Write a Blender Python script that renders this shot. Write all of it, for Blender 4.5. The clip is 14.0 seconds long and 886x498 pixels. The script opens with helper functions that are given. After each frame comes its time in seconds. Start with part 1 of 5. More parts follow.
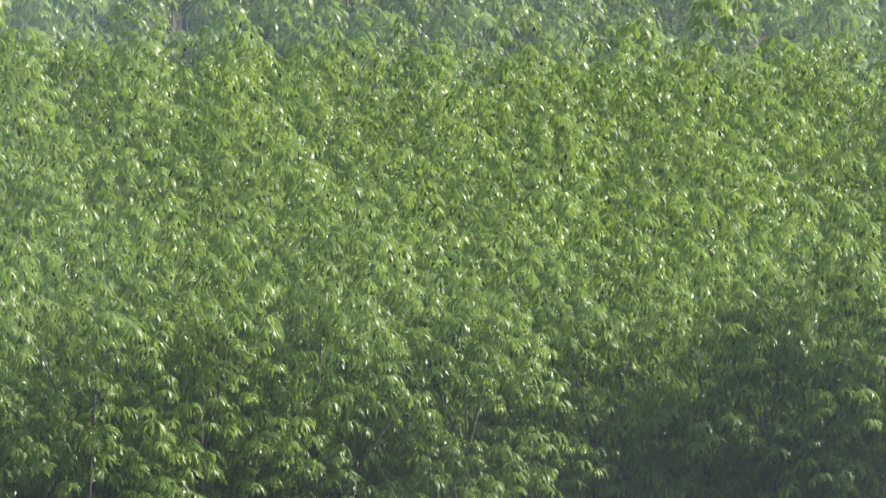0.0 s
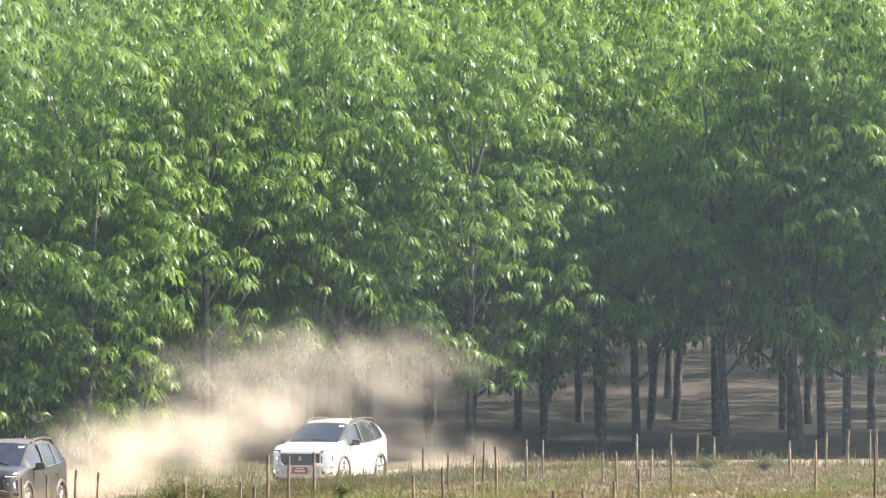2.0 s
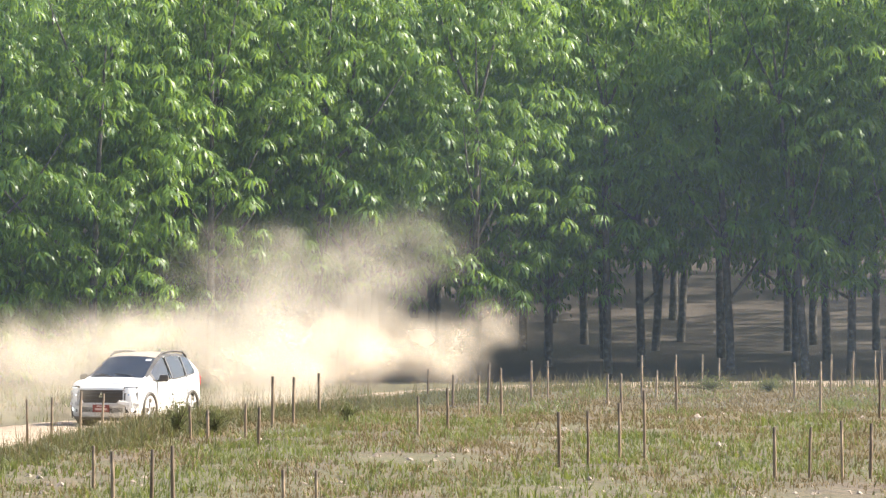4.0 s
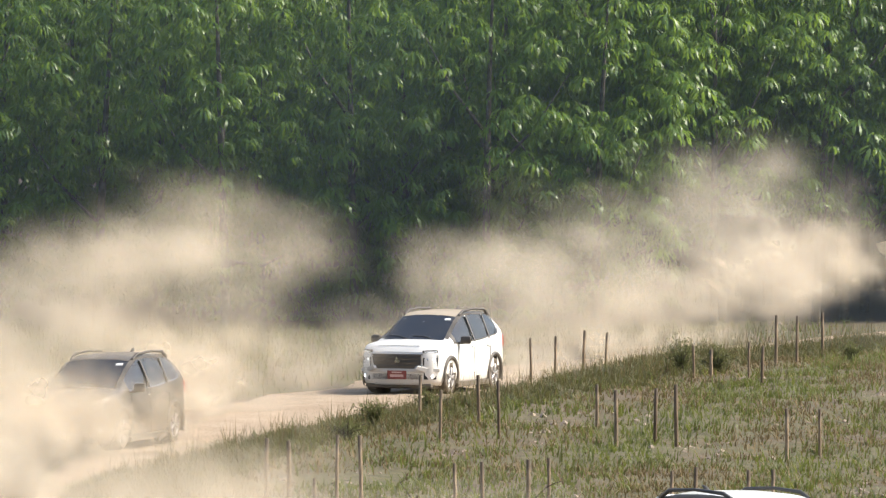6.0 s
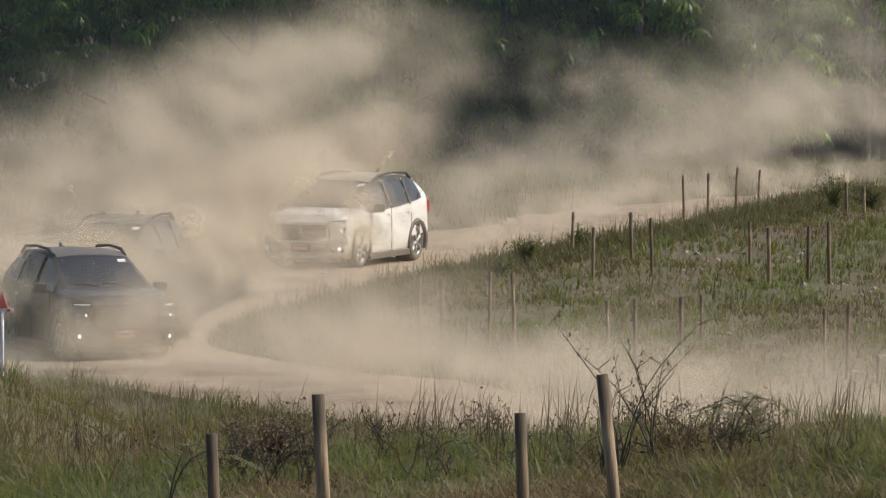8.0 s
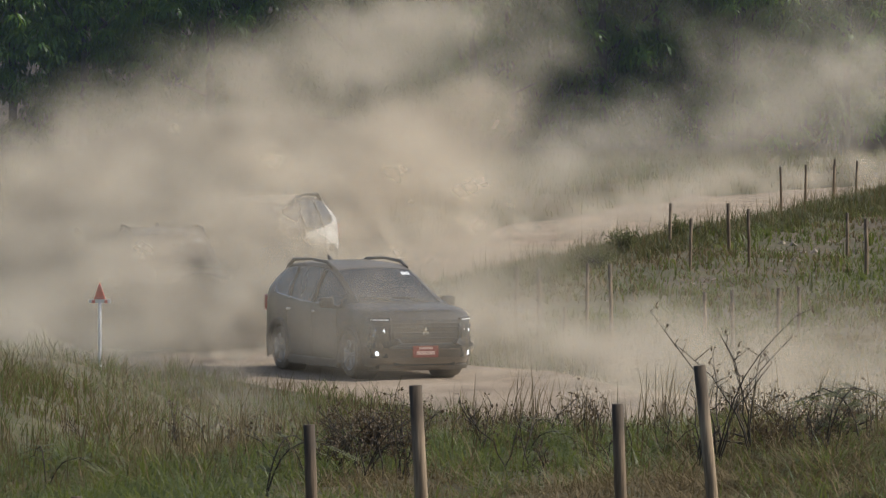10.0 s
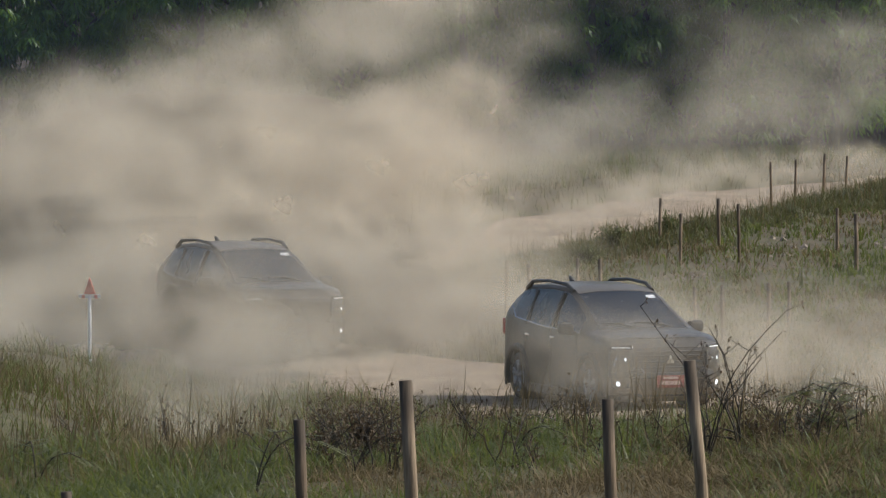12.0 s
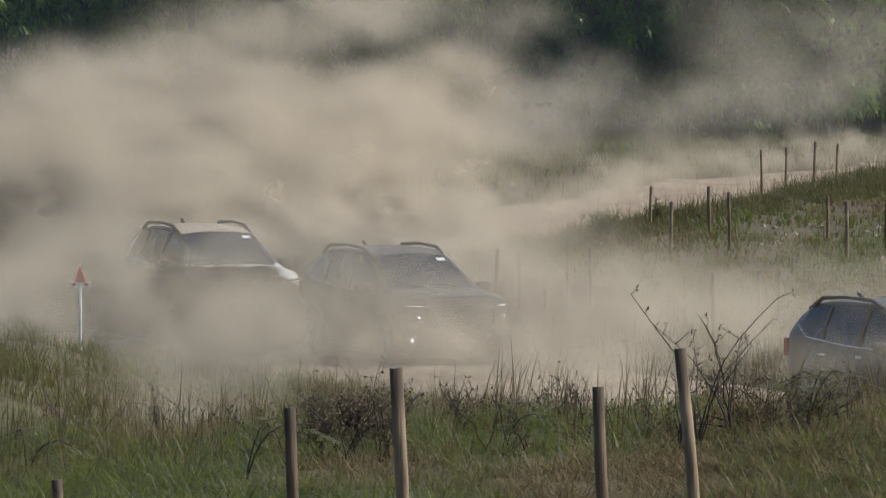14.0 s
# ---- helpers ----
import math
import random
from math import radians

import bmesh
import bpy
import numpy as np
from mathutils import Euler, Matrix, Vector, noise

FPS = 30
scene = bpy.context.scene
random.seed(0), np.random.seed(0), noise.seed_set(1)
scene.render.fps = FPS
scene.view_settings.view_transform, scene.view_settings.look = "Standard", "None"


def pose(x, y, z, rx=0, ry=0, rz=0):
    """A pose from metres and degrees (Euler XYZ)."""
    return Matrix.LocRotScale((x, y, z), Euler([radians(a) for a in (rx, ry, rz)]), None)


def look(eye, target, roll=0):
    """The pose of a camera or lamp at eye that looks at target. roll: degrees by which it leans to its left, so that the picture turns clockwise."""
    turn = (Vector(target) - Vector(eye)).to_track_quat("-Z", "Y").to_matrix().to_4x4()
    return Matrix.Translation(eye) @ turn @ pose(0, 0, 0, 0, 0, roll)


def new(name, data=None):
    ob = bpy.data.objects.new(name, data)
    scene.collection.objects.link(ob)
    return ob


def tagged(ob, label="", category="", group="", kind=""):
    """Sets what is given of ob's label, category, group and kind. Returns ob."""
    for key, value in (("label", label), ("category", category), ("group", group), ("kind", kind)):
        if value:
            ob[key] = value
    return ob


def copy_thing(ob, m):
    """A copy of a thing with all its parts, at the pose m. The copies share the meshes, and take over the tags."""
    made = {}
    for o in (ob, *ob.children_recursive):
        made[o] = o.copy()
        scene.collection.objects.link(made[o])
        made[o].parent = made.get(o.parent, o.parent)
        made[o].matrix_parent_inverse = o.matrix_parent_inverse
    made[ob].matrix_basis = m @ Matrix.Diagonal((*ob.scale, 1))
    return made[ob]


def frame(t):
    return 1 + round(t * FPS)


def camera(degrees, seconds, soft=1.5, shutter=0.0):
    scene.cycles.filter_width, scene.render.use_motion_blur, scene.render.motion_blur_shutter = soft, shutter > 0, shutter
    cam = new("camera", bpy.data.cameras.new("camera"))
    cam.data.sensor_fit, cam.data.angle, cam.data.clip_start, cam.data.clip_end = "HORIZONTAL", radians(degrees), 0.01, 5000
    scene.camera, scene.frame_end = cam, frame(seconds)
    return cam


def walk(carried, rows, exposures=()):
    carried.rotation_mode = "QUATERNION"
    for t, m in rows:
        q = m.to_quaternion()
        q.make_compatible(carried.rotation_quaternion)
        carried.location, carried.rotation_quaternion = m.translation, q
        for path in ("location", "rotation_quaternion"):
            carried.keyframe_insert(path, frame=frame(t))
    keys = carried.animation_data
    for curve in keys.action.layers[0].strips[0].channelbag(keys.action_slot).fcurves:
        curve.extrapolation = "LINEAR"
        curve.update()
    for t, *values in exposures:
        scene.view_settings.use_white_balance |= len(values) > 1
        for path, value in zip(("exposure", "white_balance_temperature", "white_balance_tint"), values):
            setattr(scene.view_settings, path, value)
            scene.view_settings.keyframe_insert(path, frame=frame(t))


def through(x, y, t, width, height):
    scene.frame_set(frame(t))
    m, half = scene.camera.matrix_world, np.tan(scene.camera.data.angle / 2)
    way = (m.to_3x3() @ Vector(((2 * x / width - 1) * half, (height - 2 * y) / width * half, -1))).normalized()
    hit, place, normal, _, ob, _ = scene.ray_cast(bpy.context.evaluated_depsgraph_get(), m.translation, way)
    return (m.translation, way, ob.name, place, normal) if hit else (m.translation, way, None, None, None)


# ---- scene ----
# ---------- camera ----------
cam = camera(2 * math.degrees(math.atan(784 / 17000)), 14.0, soft=1.3, shutter=0.08)
walk(cam, [
    (0.00, pose(0, 0, 7.5, 91.3822, -0.0335, -4.4371)),
    (0.50, pose(0, 0, 7.5, 90.8718, -0.0529, -4.4421)),
    (1.00, pose(0, 0, 7.5, 90.4748, -0.0677, -4.4269)),
    (1.50, pose(0, 0, 7.5, 90.0724, -0.0827, -4.4213)),
    (2.00, pose(0, 0, 7.5, 89.8043, -0.0925, -4.4057)),
    (2.50, pose(0, 0, 7.5, 89.5464, -0.1019, -4.3927)),
    (2.70, pose(0, 0, 7.5, 89.4693, -0.1046, -4.3849)),
    (3.00, pose(0, 0, 7.5, 89.3884, -0.1073, -4.3748)),
    (3.40, pose(0, 0, 7.5, 89.3480, -0.1088, -4.3714)),
    (3.90, pose(0, 0, 7.5, 89.3346, -0.1093, -4.3747)),
    (4.30, pose(0, 0, 7.5, 89.3413, -0.1092, -4.3781)),
    (4.55, pose(0, 0, 7.5, 89.4032, -0.1064, -4.3579)),
    (4.80, pose(0, 0, 7.5, 89.4242, -0.0997, -4.1144)),
    (5.00, pose(0, 0, 7.5, 89.3970, -0.0842, -3.4439)),
    (5.50, pose(0, 0, 7.5, 89.2354, -0.0534, -2.0661)),
    (6.00, pose(0, 0, 7.5, 88.9662, -0.0387, -1.3747)),
    (6.50, pose(0, 0, 7.5, 88.7648, -0.0315, -1.0571)),
    (7.00, pose(0, 0, 7.5, 88.5220, -0.0263, -0.8250)),
    (7.50, pose(0, 0, 7.5, 88.1967, -0.0207, -0.5982)),
    (8.00, pose(0, 0, 7.5, 87.9954, -0.0169, -0.4641)),
    (8.50, pose(0, 0, 7.5, 87.9283, -0.0029, -0.0775)),
    (8.70, pose(0, 0, 7.5, 87.9230, 0.0031, 0.0825)),
    (9.30, pose(0, 0, 7.5, 87.9230, 0.0053, 0.1431)),
    (10.00, pose(0, 0, 7.5, 87.9421, 0.0043, 0.1162)),
    (10.80, pose(0, 0, 7.5, 87.9421, 0.0038, 0.1027)),
    (11.00, pose(0, 0, 7.5, 87.9387, 0.0036, 0.0977)),
    (11.50, pose(0, 0, 7.5, 87.9283, 0.0030, 0.0822)),
    (12.00, pose(0, 0, 7.5, 87.9128, 0.0021, 0.0564)),
    (12.50, pose(0, 0, 7.5, 87.8406, 0.0006, 0.0152)),
    (13.00, pose(0, 0, 7.5, 87.8352, -0.0002, -0.0054)),
    (13.50, pose(0, 0, 7.5, 87.8406, 0.0002, 0.0051)),
    (14.00, pose(0, 0, 7.5, 87.8406, -0.0000, 0.0000)),
], exposures=[(0.0, 0.8, 6500, 10), (0.8, 1.1, 6500, 10), (1.5, 1.42, 6500, 10), (2.7, 1.35, 6500, 10), (5.0, 1.05, 6500, 10), (6.0, 0.6, 6500, 10), (6.8, 0.15, 6500, 10),
              (8.0, -0.25, 6400, 10), (8.7, -0.36, 6300, 10), (11.0, -0.42, 5950, 8), (14.0, -0.42, 5950, 8)])

# ---------- world and sun ----------
SUN_ELEV, SUN_AZ = radians(42), radians(80)   # azimuth clockwise from +Y
world = bpy.data.worlds.new("world")
scene.world = world
world.use_nodes = True
wn = world.node_tree.nodes
sky = wn.new("ShaderNodeTexSky")
sky.sky_type = "NISHITA"
sky.sun_disc = False
sky.sun_elevation, sky.sun_rotation = SUN_ELEV, SUN_AZ
sky.dust_density = 3.0
world.node_tree.links.new(sky.outputs[0], wn["Background"].inputs[0])
wn["Background"].inputs[1].default_value = 0.13
sun = new("sun", bpy.data.lights.new("sun", "SUN"))
sun.data.energy, sun.data.angle, sun.data.color = 5.0, radians(0.53), (1.0, 0.92, 0.79)
sun.matrix_world = look((math.sin(SUN_AZ) * math.cos(SUN_ELEV), math.cos(SUN_AZ) * math.cos(SUN_ELEV), math.sin(SUN_ELEV)), (0, 0, 0))
scene.cycles.transparent_max_bounces = 64

# ---------- materials ----------
def material(name, rough=0.8, metal=0.0):
    m = bpy.data.materials.new(name)
    m.use_nodes = True
    b = m.node_tree.nodes["Principled BSDF"]
    b.inputs["Roughness"].default_value = rough
    b.inputs["Metallic"].default_value = metal
    return m, m.node_tree, b


def ramp(nt, fac, stops):
    r = nt.nodes.new("ShaderNodeValToRGB")
    els = r.color_ramp.elements
    while len(els) < len(stops):
        els.new(0.5)
    for e, (p, c) in zip(els, stops):
        e.position, e.color = p, (*c, 1)
    nt.links.new(fac, r.inputs[0])
    return r.outputs[0]


def noise_tex(nt, vec, scale, detail=4.0, rough=0.55):
    n = nt.nodes.new("ShaderNodeTexNoise")
    n.inputs["Scale"].default_value, n.inputs["Detail"].default_value = scale, detail
    n.inputs["Roughness"].default_value = rough
    if vec is not None:
        nt.links.new(vec, n.inputs["Vector"])
    return n.outputs[0]


def coords(nt, which="Object"):
    return nt.nodes.new("ShaderNodeTexCoord").outputs[which]


def mixed(nt, a, b, fac, mode="MIX"):
    x = nt.nodes.new("ShaderNodeMix")
    x.data_type, x.blend_type = "RGBA", mode
    for sock, v in ((x.inputs[6], a), (x.inputs[7], b), (x.inputs[0], fac)):
        if isinstance(v, (int, float)):
            sock.default_value = v
        elif isinstance(v, tuple):
            sock.default_value = (*v, 1)
        else:
            nt.links.new(v, sock)
    return x.outputs[2]


def calc(nt, op, a, b=0.0, clamp=False):
    x = nt.nodes.new("ShaderNodeMath")
    x.operation, x.use_clamp = op, clamp
    for sock, v in zip(x.inputs, (a, b)):
        if isinstance(v, (int, float)):
            sock.default_value = v
        else:
            nt.links.new(v, sock)
    return x.outputs[0]


def bump(nt, b, height, strength=0.4, dist=0.02):
    n = nt.nodes.new("ShaderNodeBump")
    n.inputs["Strength"].default_value, n.inputs["Distance"].default_value = strength, dist
    nt.links.new(height, n.inputs["Height"])
    nt.links.new(n.outputs[0], b.inputs["Normal"])


def plain(name, colour, rough=0.6, metal=0.0, vary=0.12, scale=14.0, coat=0.0):
    m, nt, b = material(name, rough, metal)
    n = noise_tex(nt, coords(nt), scale)
    lo = tuple(c * (1 - vary) for c in colour)
    hi = tuple(min(1, c * (1 + vary)) for c in colour)
    nt.links.new(ramp(nt, n, [(0.3, lo), (0.7, hi)]), b.inputs["Base Color"])
    b.inputs["Coat Weight"].default_value = coat
    return m


def leaf_material(name, stops, trans, rough=0.38, through=0.55, spread=0.6):
    m, nt, b = material(name, rough)
    geo = nt.nodes.new("ShaderNodeNewGeometry")
    info = nt.nodes.new("ShaderNodeObjectInfo")
    f = calc(nt, "ADD", calc(nt, "MULTIPLY", geo.outputs["Random Per Island"], spread),
             calc(nt, "MULTIPLY", info.outputs["Random"], 1 - spread))
    col = ramp(nt, f, stops)
    nt.links.new(col, b.inputs["Base Color"])
    b.inputs["Specular IOR Level"].default_value = 0.4
    tr = nt.nodes.new("ShaderNodeBsdfTranslucent")
    tr.inputs[0].default_value = (*trans, 1)
    mx = nt.nodes.new("ShaderNodeMixShader")
    mx.inputs[0].default_value = through
    nt.links.new(b.outputs[0], mx.inputs[1])
    nt.links.new(tr.outputs[0], mx.inputs[2])
    nt.links.new(mx.outputs[0], nt.nodes["Material Output"].inputs[0])
    return m


LEAF = leaf_material("rubber_leaf", [(0.0, (0.045, 0.105, 0.026)), (0.5, (0.080, 0.152, 0.030)), (0.85, (0.12, 0.195, 0.038)), (1.0, (0.17, 0.23, 0.06))], (0.26, 0.40, 0.05), 0.42, 0.36, 0.5)
GRASS_G = leaf_material("green_grass_blade", [(0.0, (0.036, 0.050, 0.014)), (0.5, (0.072, 0.096, 0.024)), (0.8, (0.125, 0.135, 0.042)), (1.0, (0.30, 0.26, 0.13))], (0.20, 0.23, 0.05), 0.5, 0.4)
GRASS_D = leaf_material("dry_grass_blade", [(0.0, (0.07, 0.05, 0.022)), (0.5, (0.15, 0.105, 0.045)), (1.0, (0.27, 0.205, 0.105))], (0.2, 0.16, 0.08), 0.75, 0.25)
VERGE = leaf_material("olive_verge_weed", [(0.0, (0.045, 0.052, 0.018)), (0.5, (0.088, 0.088, 0.034)), (0.8, (0.14, 0.115, 0.055)), (1.0, (0.24, 0.18, 0.10))], (0.2, 0.19, 0.07), 0.6, 0.3)
WEED = leaf_material("weed_leaf", [(0.0, (0.07, 0.09, 0.035)), (1.0, (0.16, 0.16, 0.08))], (0.2, 0.22, 0.08), 0.6, 0.3)
WEED_DRY = leaf_material("dry_weed", [(0.0, (0.07, 0.05, 0.03)), (1.0, (0.18, 0.13, 0.08))], (0.2, 0.14, 0.08), 0.75, 0.2)


def bark_material():
    m, nt, b = material("rubber_bark", 0.9)
    c = coords(nt)
    n = noise_tex(nt, c, 6.0, 6)
    n2 = noise_tex(nt, c, 40.0, 4)
    nt.links.new(ramp(nt, n, [(0.3, (0.05, 0.042, 0.036)), (0.55, (0.10, 0.088, 0.075)), (0.78, (0.20, 0.18, 0.155))]), b.inputs["Base Color"])
    bump(nt, b, n2, 0.6, 0.02)
    return m


BARK = bark_material()


def stake_material():
    m, nt, b = material("weathered_stake_wood", 0.85)
    c = coords(nt)
    mp = nt.nodes.new("ShaderNodeMapping")
    mp.inputs["Scale"].default_value = (30, 30, 2.5)
    nt.links.new(c, mp.inputs[0])
    n = noise_tex(nt, mp.outputs[0], 2.0, 6)
    info = nt.nodes.new("ShaderNodeObjectInfo")
    base = ramp(nt, n, [(0.25, (0.12, 0.085, 0.055)), (0.5, (0.30, 0.22, 0.14)), (0.8, (0.44, 0.34, 0.23))])
    tone = ramp(nt, info.outputs["Random"], [(0.0, (0.45, 0.42, 0.40)), (1.0, (1.0, 1.0, 1.0))])
    sep = nt.nodes.new("ShaderNodeSeparateXYZ")
    nt.links.new(coords(nt, "Generated"), sep.inputs[0])
    rot = calc(nt, "ADD", sep.outputs[2], calc(nt, "MULTIPLY", n, 0.16))
    worn = mixed(nt, mixed(nt, base, tone, 1.0, "MULTIPLY"), (0.055, 0.04, 0.028), ramp(nt, rot, [(0.90, (0, 0, 0)), (0.99, (0.8, 0.8, 0.8))]))
    nt.links.new(worn, b.inputs["Base Color"])
    bump(nt, b, n, 0.5, 0.01)
    return m


STAKE = stake_material()


def ground_material():
    m, nt, b = material("dry_field_soil", 0.95)
    c = coords(nt)
    n1 = noise_tex(nt, c, 0.25, 5)
    n2 = noise_tex(nt, c, 3.0, 8, 0.65)
    soil = ramp(nt, n2, [(0.3, (0.055, 0.042, 0.026)), (0.55, (0.12, 0.09, 0.058)), (0.78, (0.20, 0.15, 0.10))])
    dry = ramp(nt, n2, [(0.3, (0.055, 0.055, 0.025)), (0.7, (0.14, 0.12, 0.06))])
    nt.links.new(mixed(nt, soil, dry, ramp(nt, n1, [(0.36, (0, 0, 0)), (0.54, (1, 1, 1))])), b.inputs["Base Color"])
    bump(nt, b, n2, 0.8, 0.08)
    return m


def road_material():
    m, nt, b = material("pale_dirt_road", 0.95)
    c = coords(nt)
    n1 = noise_tex(nt, c, 0.6, 6)
    n2 = noise_tex(nt, c, 12.0, 8, 0.7)
    a = ramp(nt, n1, [(0.35, (0.33, 0.255, 0.18)), (0.65, (0.45, 0.36, 0.265))])
    g = ramp(nt, n2, [(0.3, (0.75, 0.72, 0.7)), (0.7, (1.0, 1.0, 1.0))])
    nt.links.new(mixed(nt, a, g, 1.0, "MULTIPLY"), b.inputs["Base Color"])
    bump(nt, b, n2, 0.7, 0.05)
    return m


def litter_material():
    m, nt, b = material("forest_litter", 0.95)
    c = coords(nt)
    n2 = noise_tex(nt, c, 5.0, 8, 0.7)
    nt.links.new(ramp(nt, n2, [(0.3, (0.03, 0.022, 0.017)), (0.58, (0.06, 0.044, 0.033)), (0.80, (0.16, 0.115, 0.085))]), b.inputs["Base Color"])
    bump(nt, b, n2, 0.8, 0.06)
    return m


GROUND, ROAD, LITTER = ground_material(), road_material(), litter_material()


def dust_material(name, strength, colour):
    m, nt, b = material(name, 1.0)
    nt.nodes.remove(b)
    uv = coords(nt, "UV")
    off = nt.nodes.new("ShaderNodeVectorMath")
    off.operation = "SUBTRACT"
    off.inputs[1].default_value = (0.5, 0.5, 0)
    nt.links.new(uv, off.inputs[0])
    ln = nt.nodes.new("ShaderNodeVectorMath")
    ln.operation = "LENGTH"
    nt.links.new(off.outputs[0], ln.inputs[0])
    edge = nt.nodes.new("ShaderNodeMapRange")
    edge.interpolation_type = "SMOOTHERSTEP"
    edge.inputs[1].default_value, edge.inputs[2].default_value = 0.5, 0.0
    edge.inputs[3].default_value, edge.inputs[4].default_value = 0.0, 1.0
    nt.links.new(ln.outputs["Value"], edge.inputs[0])
    info = nt.nodes.new("ShaderNodeObjectInfo")
    sh = nt.nodes.new("ShaderNodeVectorMath")
    sh.operation = "ADD"
    nt.links.new(coords(nt), sh.inputs[0])
    nt.links.new(calc(nt, "MULTIPLY", info.outputs["Random"], 37.0), sh.inputs[1])
    n = noise_tex(nt, sh.outputs[0], 1.5, 5, 0.55)
    w = nt.nodes.new("ShaderNodeMapRange")
    w.inputs[1].default_value, w.inputs[2].default_value = 0.36, 0.68
    w.inputs[3].default_value, w.inputs[4].default_value = 0.08, 1.0
    nt.links.new(n, w.inputs[0])
    a = calc(nt, "MULTIPLY", calc(nt, "MULTIPLY", edge.outputs[0], w.outputs[0]), strength, True)
    d = nt.nodes.new("ShaderNodeBsdfDiffuse")
    d.inputs[0].default_value = (*colour, 1)
    tl = nt.nodes.new("ShaderNodeBsdfTranslucent")
    tl.inputs[0].default_value = (*colour, 1)
    half = nt.nodes.new("ShaderNodeMixShader")
    half.inputs[0].default_value = 0.5
    nt.links.new(d.outputs[0], half.inputs[1])
    nt.links.new(tl.outputs[0], half.inputs[2])
    tp = nt.nodes.new("ShaderNodeBsdfTransparent")
    mx = nt.nodes.new("ShaderNodeMixShader")
    nt.links.new(a, mx.inputs[0])
    nt.links.new(tp.outputs[0], mx.inputs[1])
    nt.links.new(half.outputs[0], mx.inputs[2])
    nt.links.new(mx.outputs[0], nt.nodes["Material Output"].inputs[0])
    return m


DUST = dust_material("tan_dust", 0.46, (0.68, 0.60, 0.485))
DUST_MID = dust_material("loose_tan_dust", 0.26, (0.67, 0.60, 0.49))
DUST_THIN = dust_material("thin_tan_dust", 0.12, (0.66, 0.60, 0.50))


# Pale blue see-through colour that paints aerial haze onto a sheet.
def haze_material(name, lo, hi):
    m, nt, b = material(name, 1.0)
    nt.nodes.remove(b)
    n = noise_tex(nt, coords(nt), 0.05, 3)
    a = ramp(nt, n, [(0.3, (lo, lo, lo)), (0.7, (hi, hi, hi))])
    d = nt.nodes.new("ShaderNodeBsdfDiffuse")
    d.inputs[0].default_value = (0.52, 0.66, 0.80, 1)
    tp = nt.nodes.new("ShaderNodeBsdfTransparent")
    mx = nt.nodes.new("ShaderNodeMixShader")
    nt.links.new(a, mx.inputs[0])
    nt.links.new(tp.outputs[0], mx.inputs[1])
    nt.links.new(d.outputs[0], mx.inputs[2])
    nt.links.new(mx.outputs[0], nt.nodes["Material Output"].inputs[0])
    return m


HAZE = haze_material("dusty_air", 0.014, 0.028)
HAZE_FAR = haze_material("hill_haze_sheet", 0.03, 0.06)

# ---------- lie of the land ----------
def smooth(a, b, x):
    t = np.clip((x - a) / (b - a), 0, 1)
    return t * t * (3 - 2 * t)


# centre line of the dirt road: out of the trees, down the field, round a bend and on below the bank
ROAD_PTS = [(75, 287), (45, 286), (32, 284.5), (26, 281), (22.2, 275.5), (19.3, 268), (16.2, 258), (12, 243), (8, 229), (5.6, 216.5), (3.9, 209.5), (2.2, 203), (0.4, 196.5), (-1.7, 189),
            (-4.0, 179.5), (-5.2, 172), (-5.1, 165.5), (-4.0, 161), (-2.6, 157), (-0.6, 152.3), (1.0, 148), (3.3, 142), (5.3, 137.5), (7.6, 133), (10.2, 129), (15, 122), (24, 114), (42, 106), (75, 100)]


def spline(pts, per=24):
    p = [np.array(q, float) for q in pts]
    p = [2 * p[0] - p[1]] + p + [2 * p[-1] - p[-2]]
    out = []
    for i in range(1, len(p) - 2):
        for k in range(per):
            t = k / per
            out.append(0.5 * (2 * p[i] + (p[i + 1] - p[i - 1]) * t + (2 * p[i - 1] - 5 * p[i] + 4 * p[i + 1] - p[i + 2]) * t * t
                              + (3 * p[i] - p[i - 1] - 3 * p[i + 1] + p[i + 2]) * t ** 3))
    out.append(p[-2])
    return np.array(out)


ROAD_LINE = spline(ROAD_PTS)
ROAD_LEN = 87.37 + np.concatenate([[0], np.cumsum(np.hypot(*np.diff(ROAD_LINE, axis=0).T))])


def road_at(s):
    return np.array([np.interp(s, ROAD_LEN, ROAD_LINE[:, 0]), np.interp(s, ROAD_LEN, ROAD_LINE[:, 1])])


def road_dist(x, y):
    x, y = np.asarray(x, float), np.asarray(y, float)
    best = np.full(x.shape, 1e9)
    for q in ROAD_LINE[::4]:
        best = np.minimum(best, (x - q[0]) ** 2 + (y - q[1]) ** 2)
    return np.sqrt(best)


def lumps(x, y):
    return 0.5 * np.sin(x * 0.9 + 1.3 * np.sin(y * 0.53)) * np.sin(y * 0.77 + 0.6) + 0.3 * np.sin(x * 2.3 + y * 1.1) * np.sin(y * 1.9 - x * 0.7)


FIELD_EDGE = ([0.4, 3.9, 8.0, 16.2, 22.2, 32.0], [196.5, 209.5, 229.0, 258.0, 275.5, 284.5])


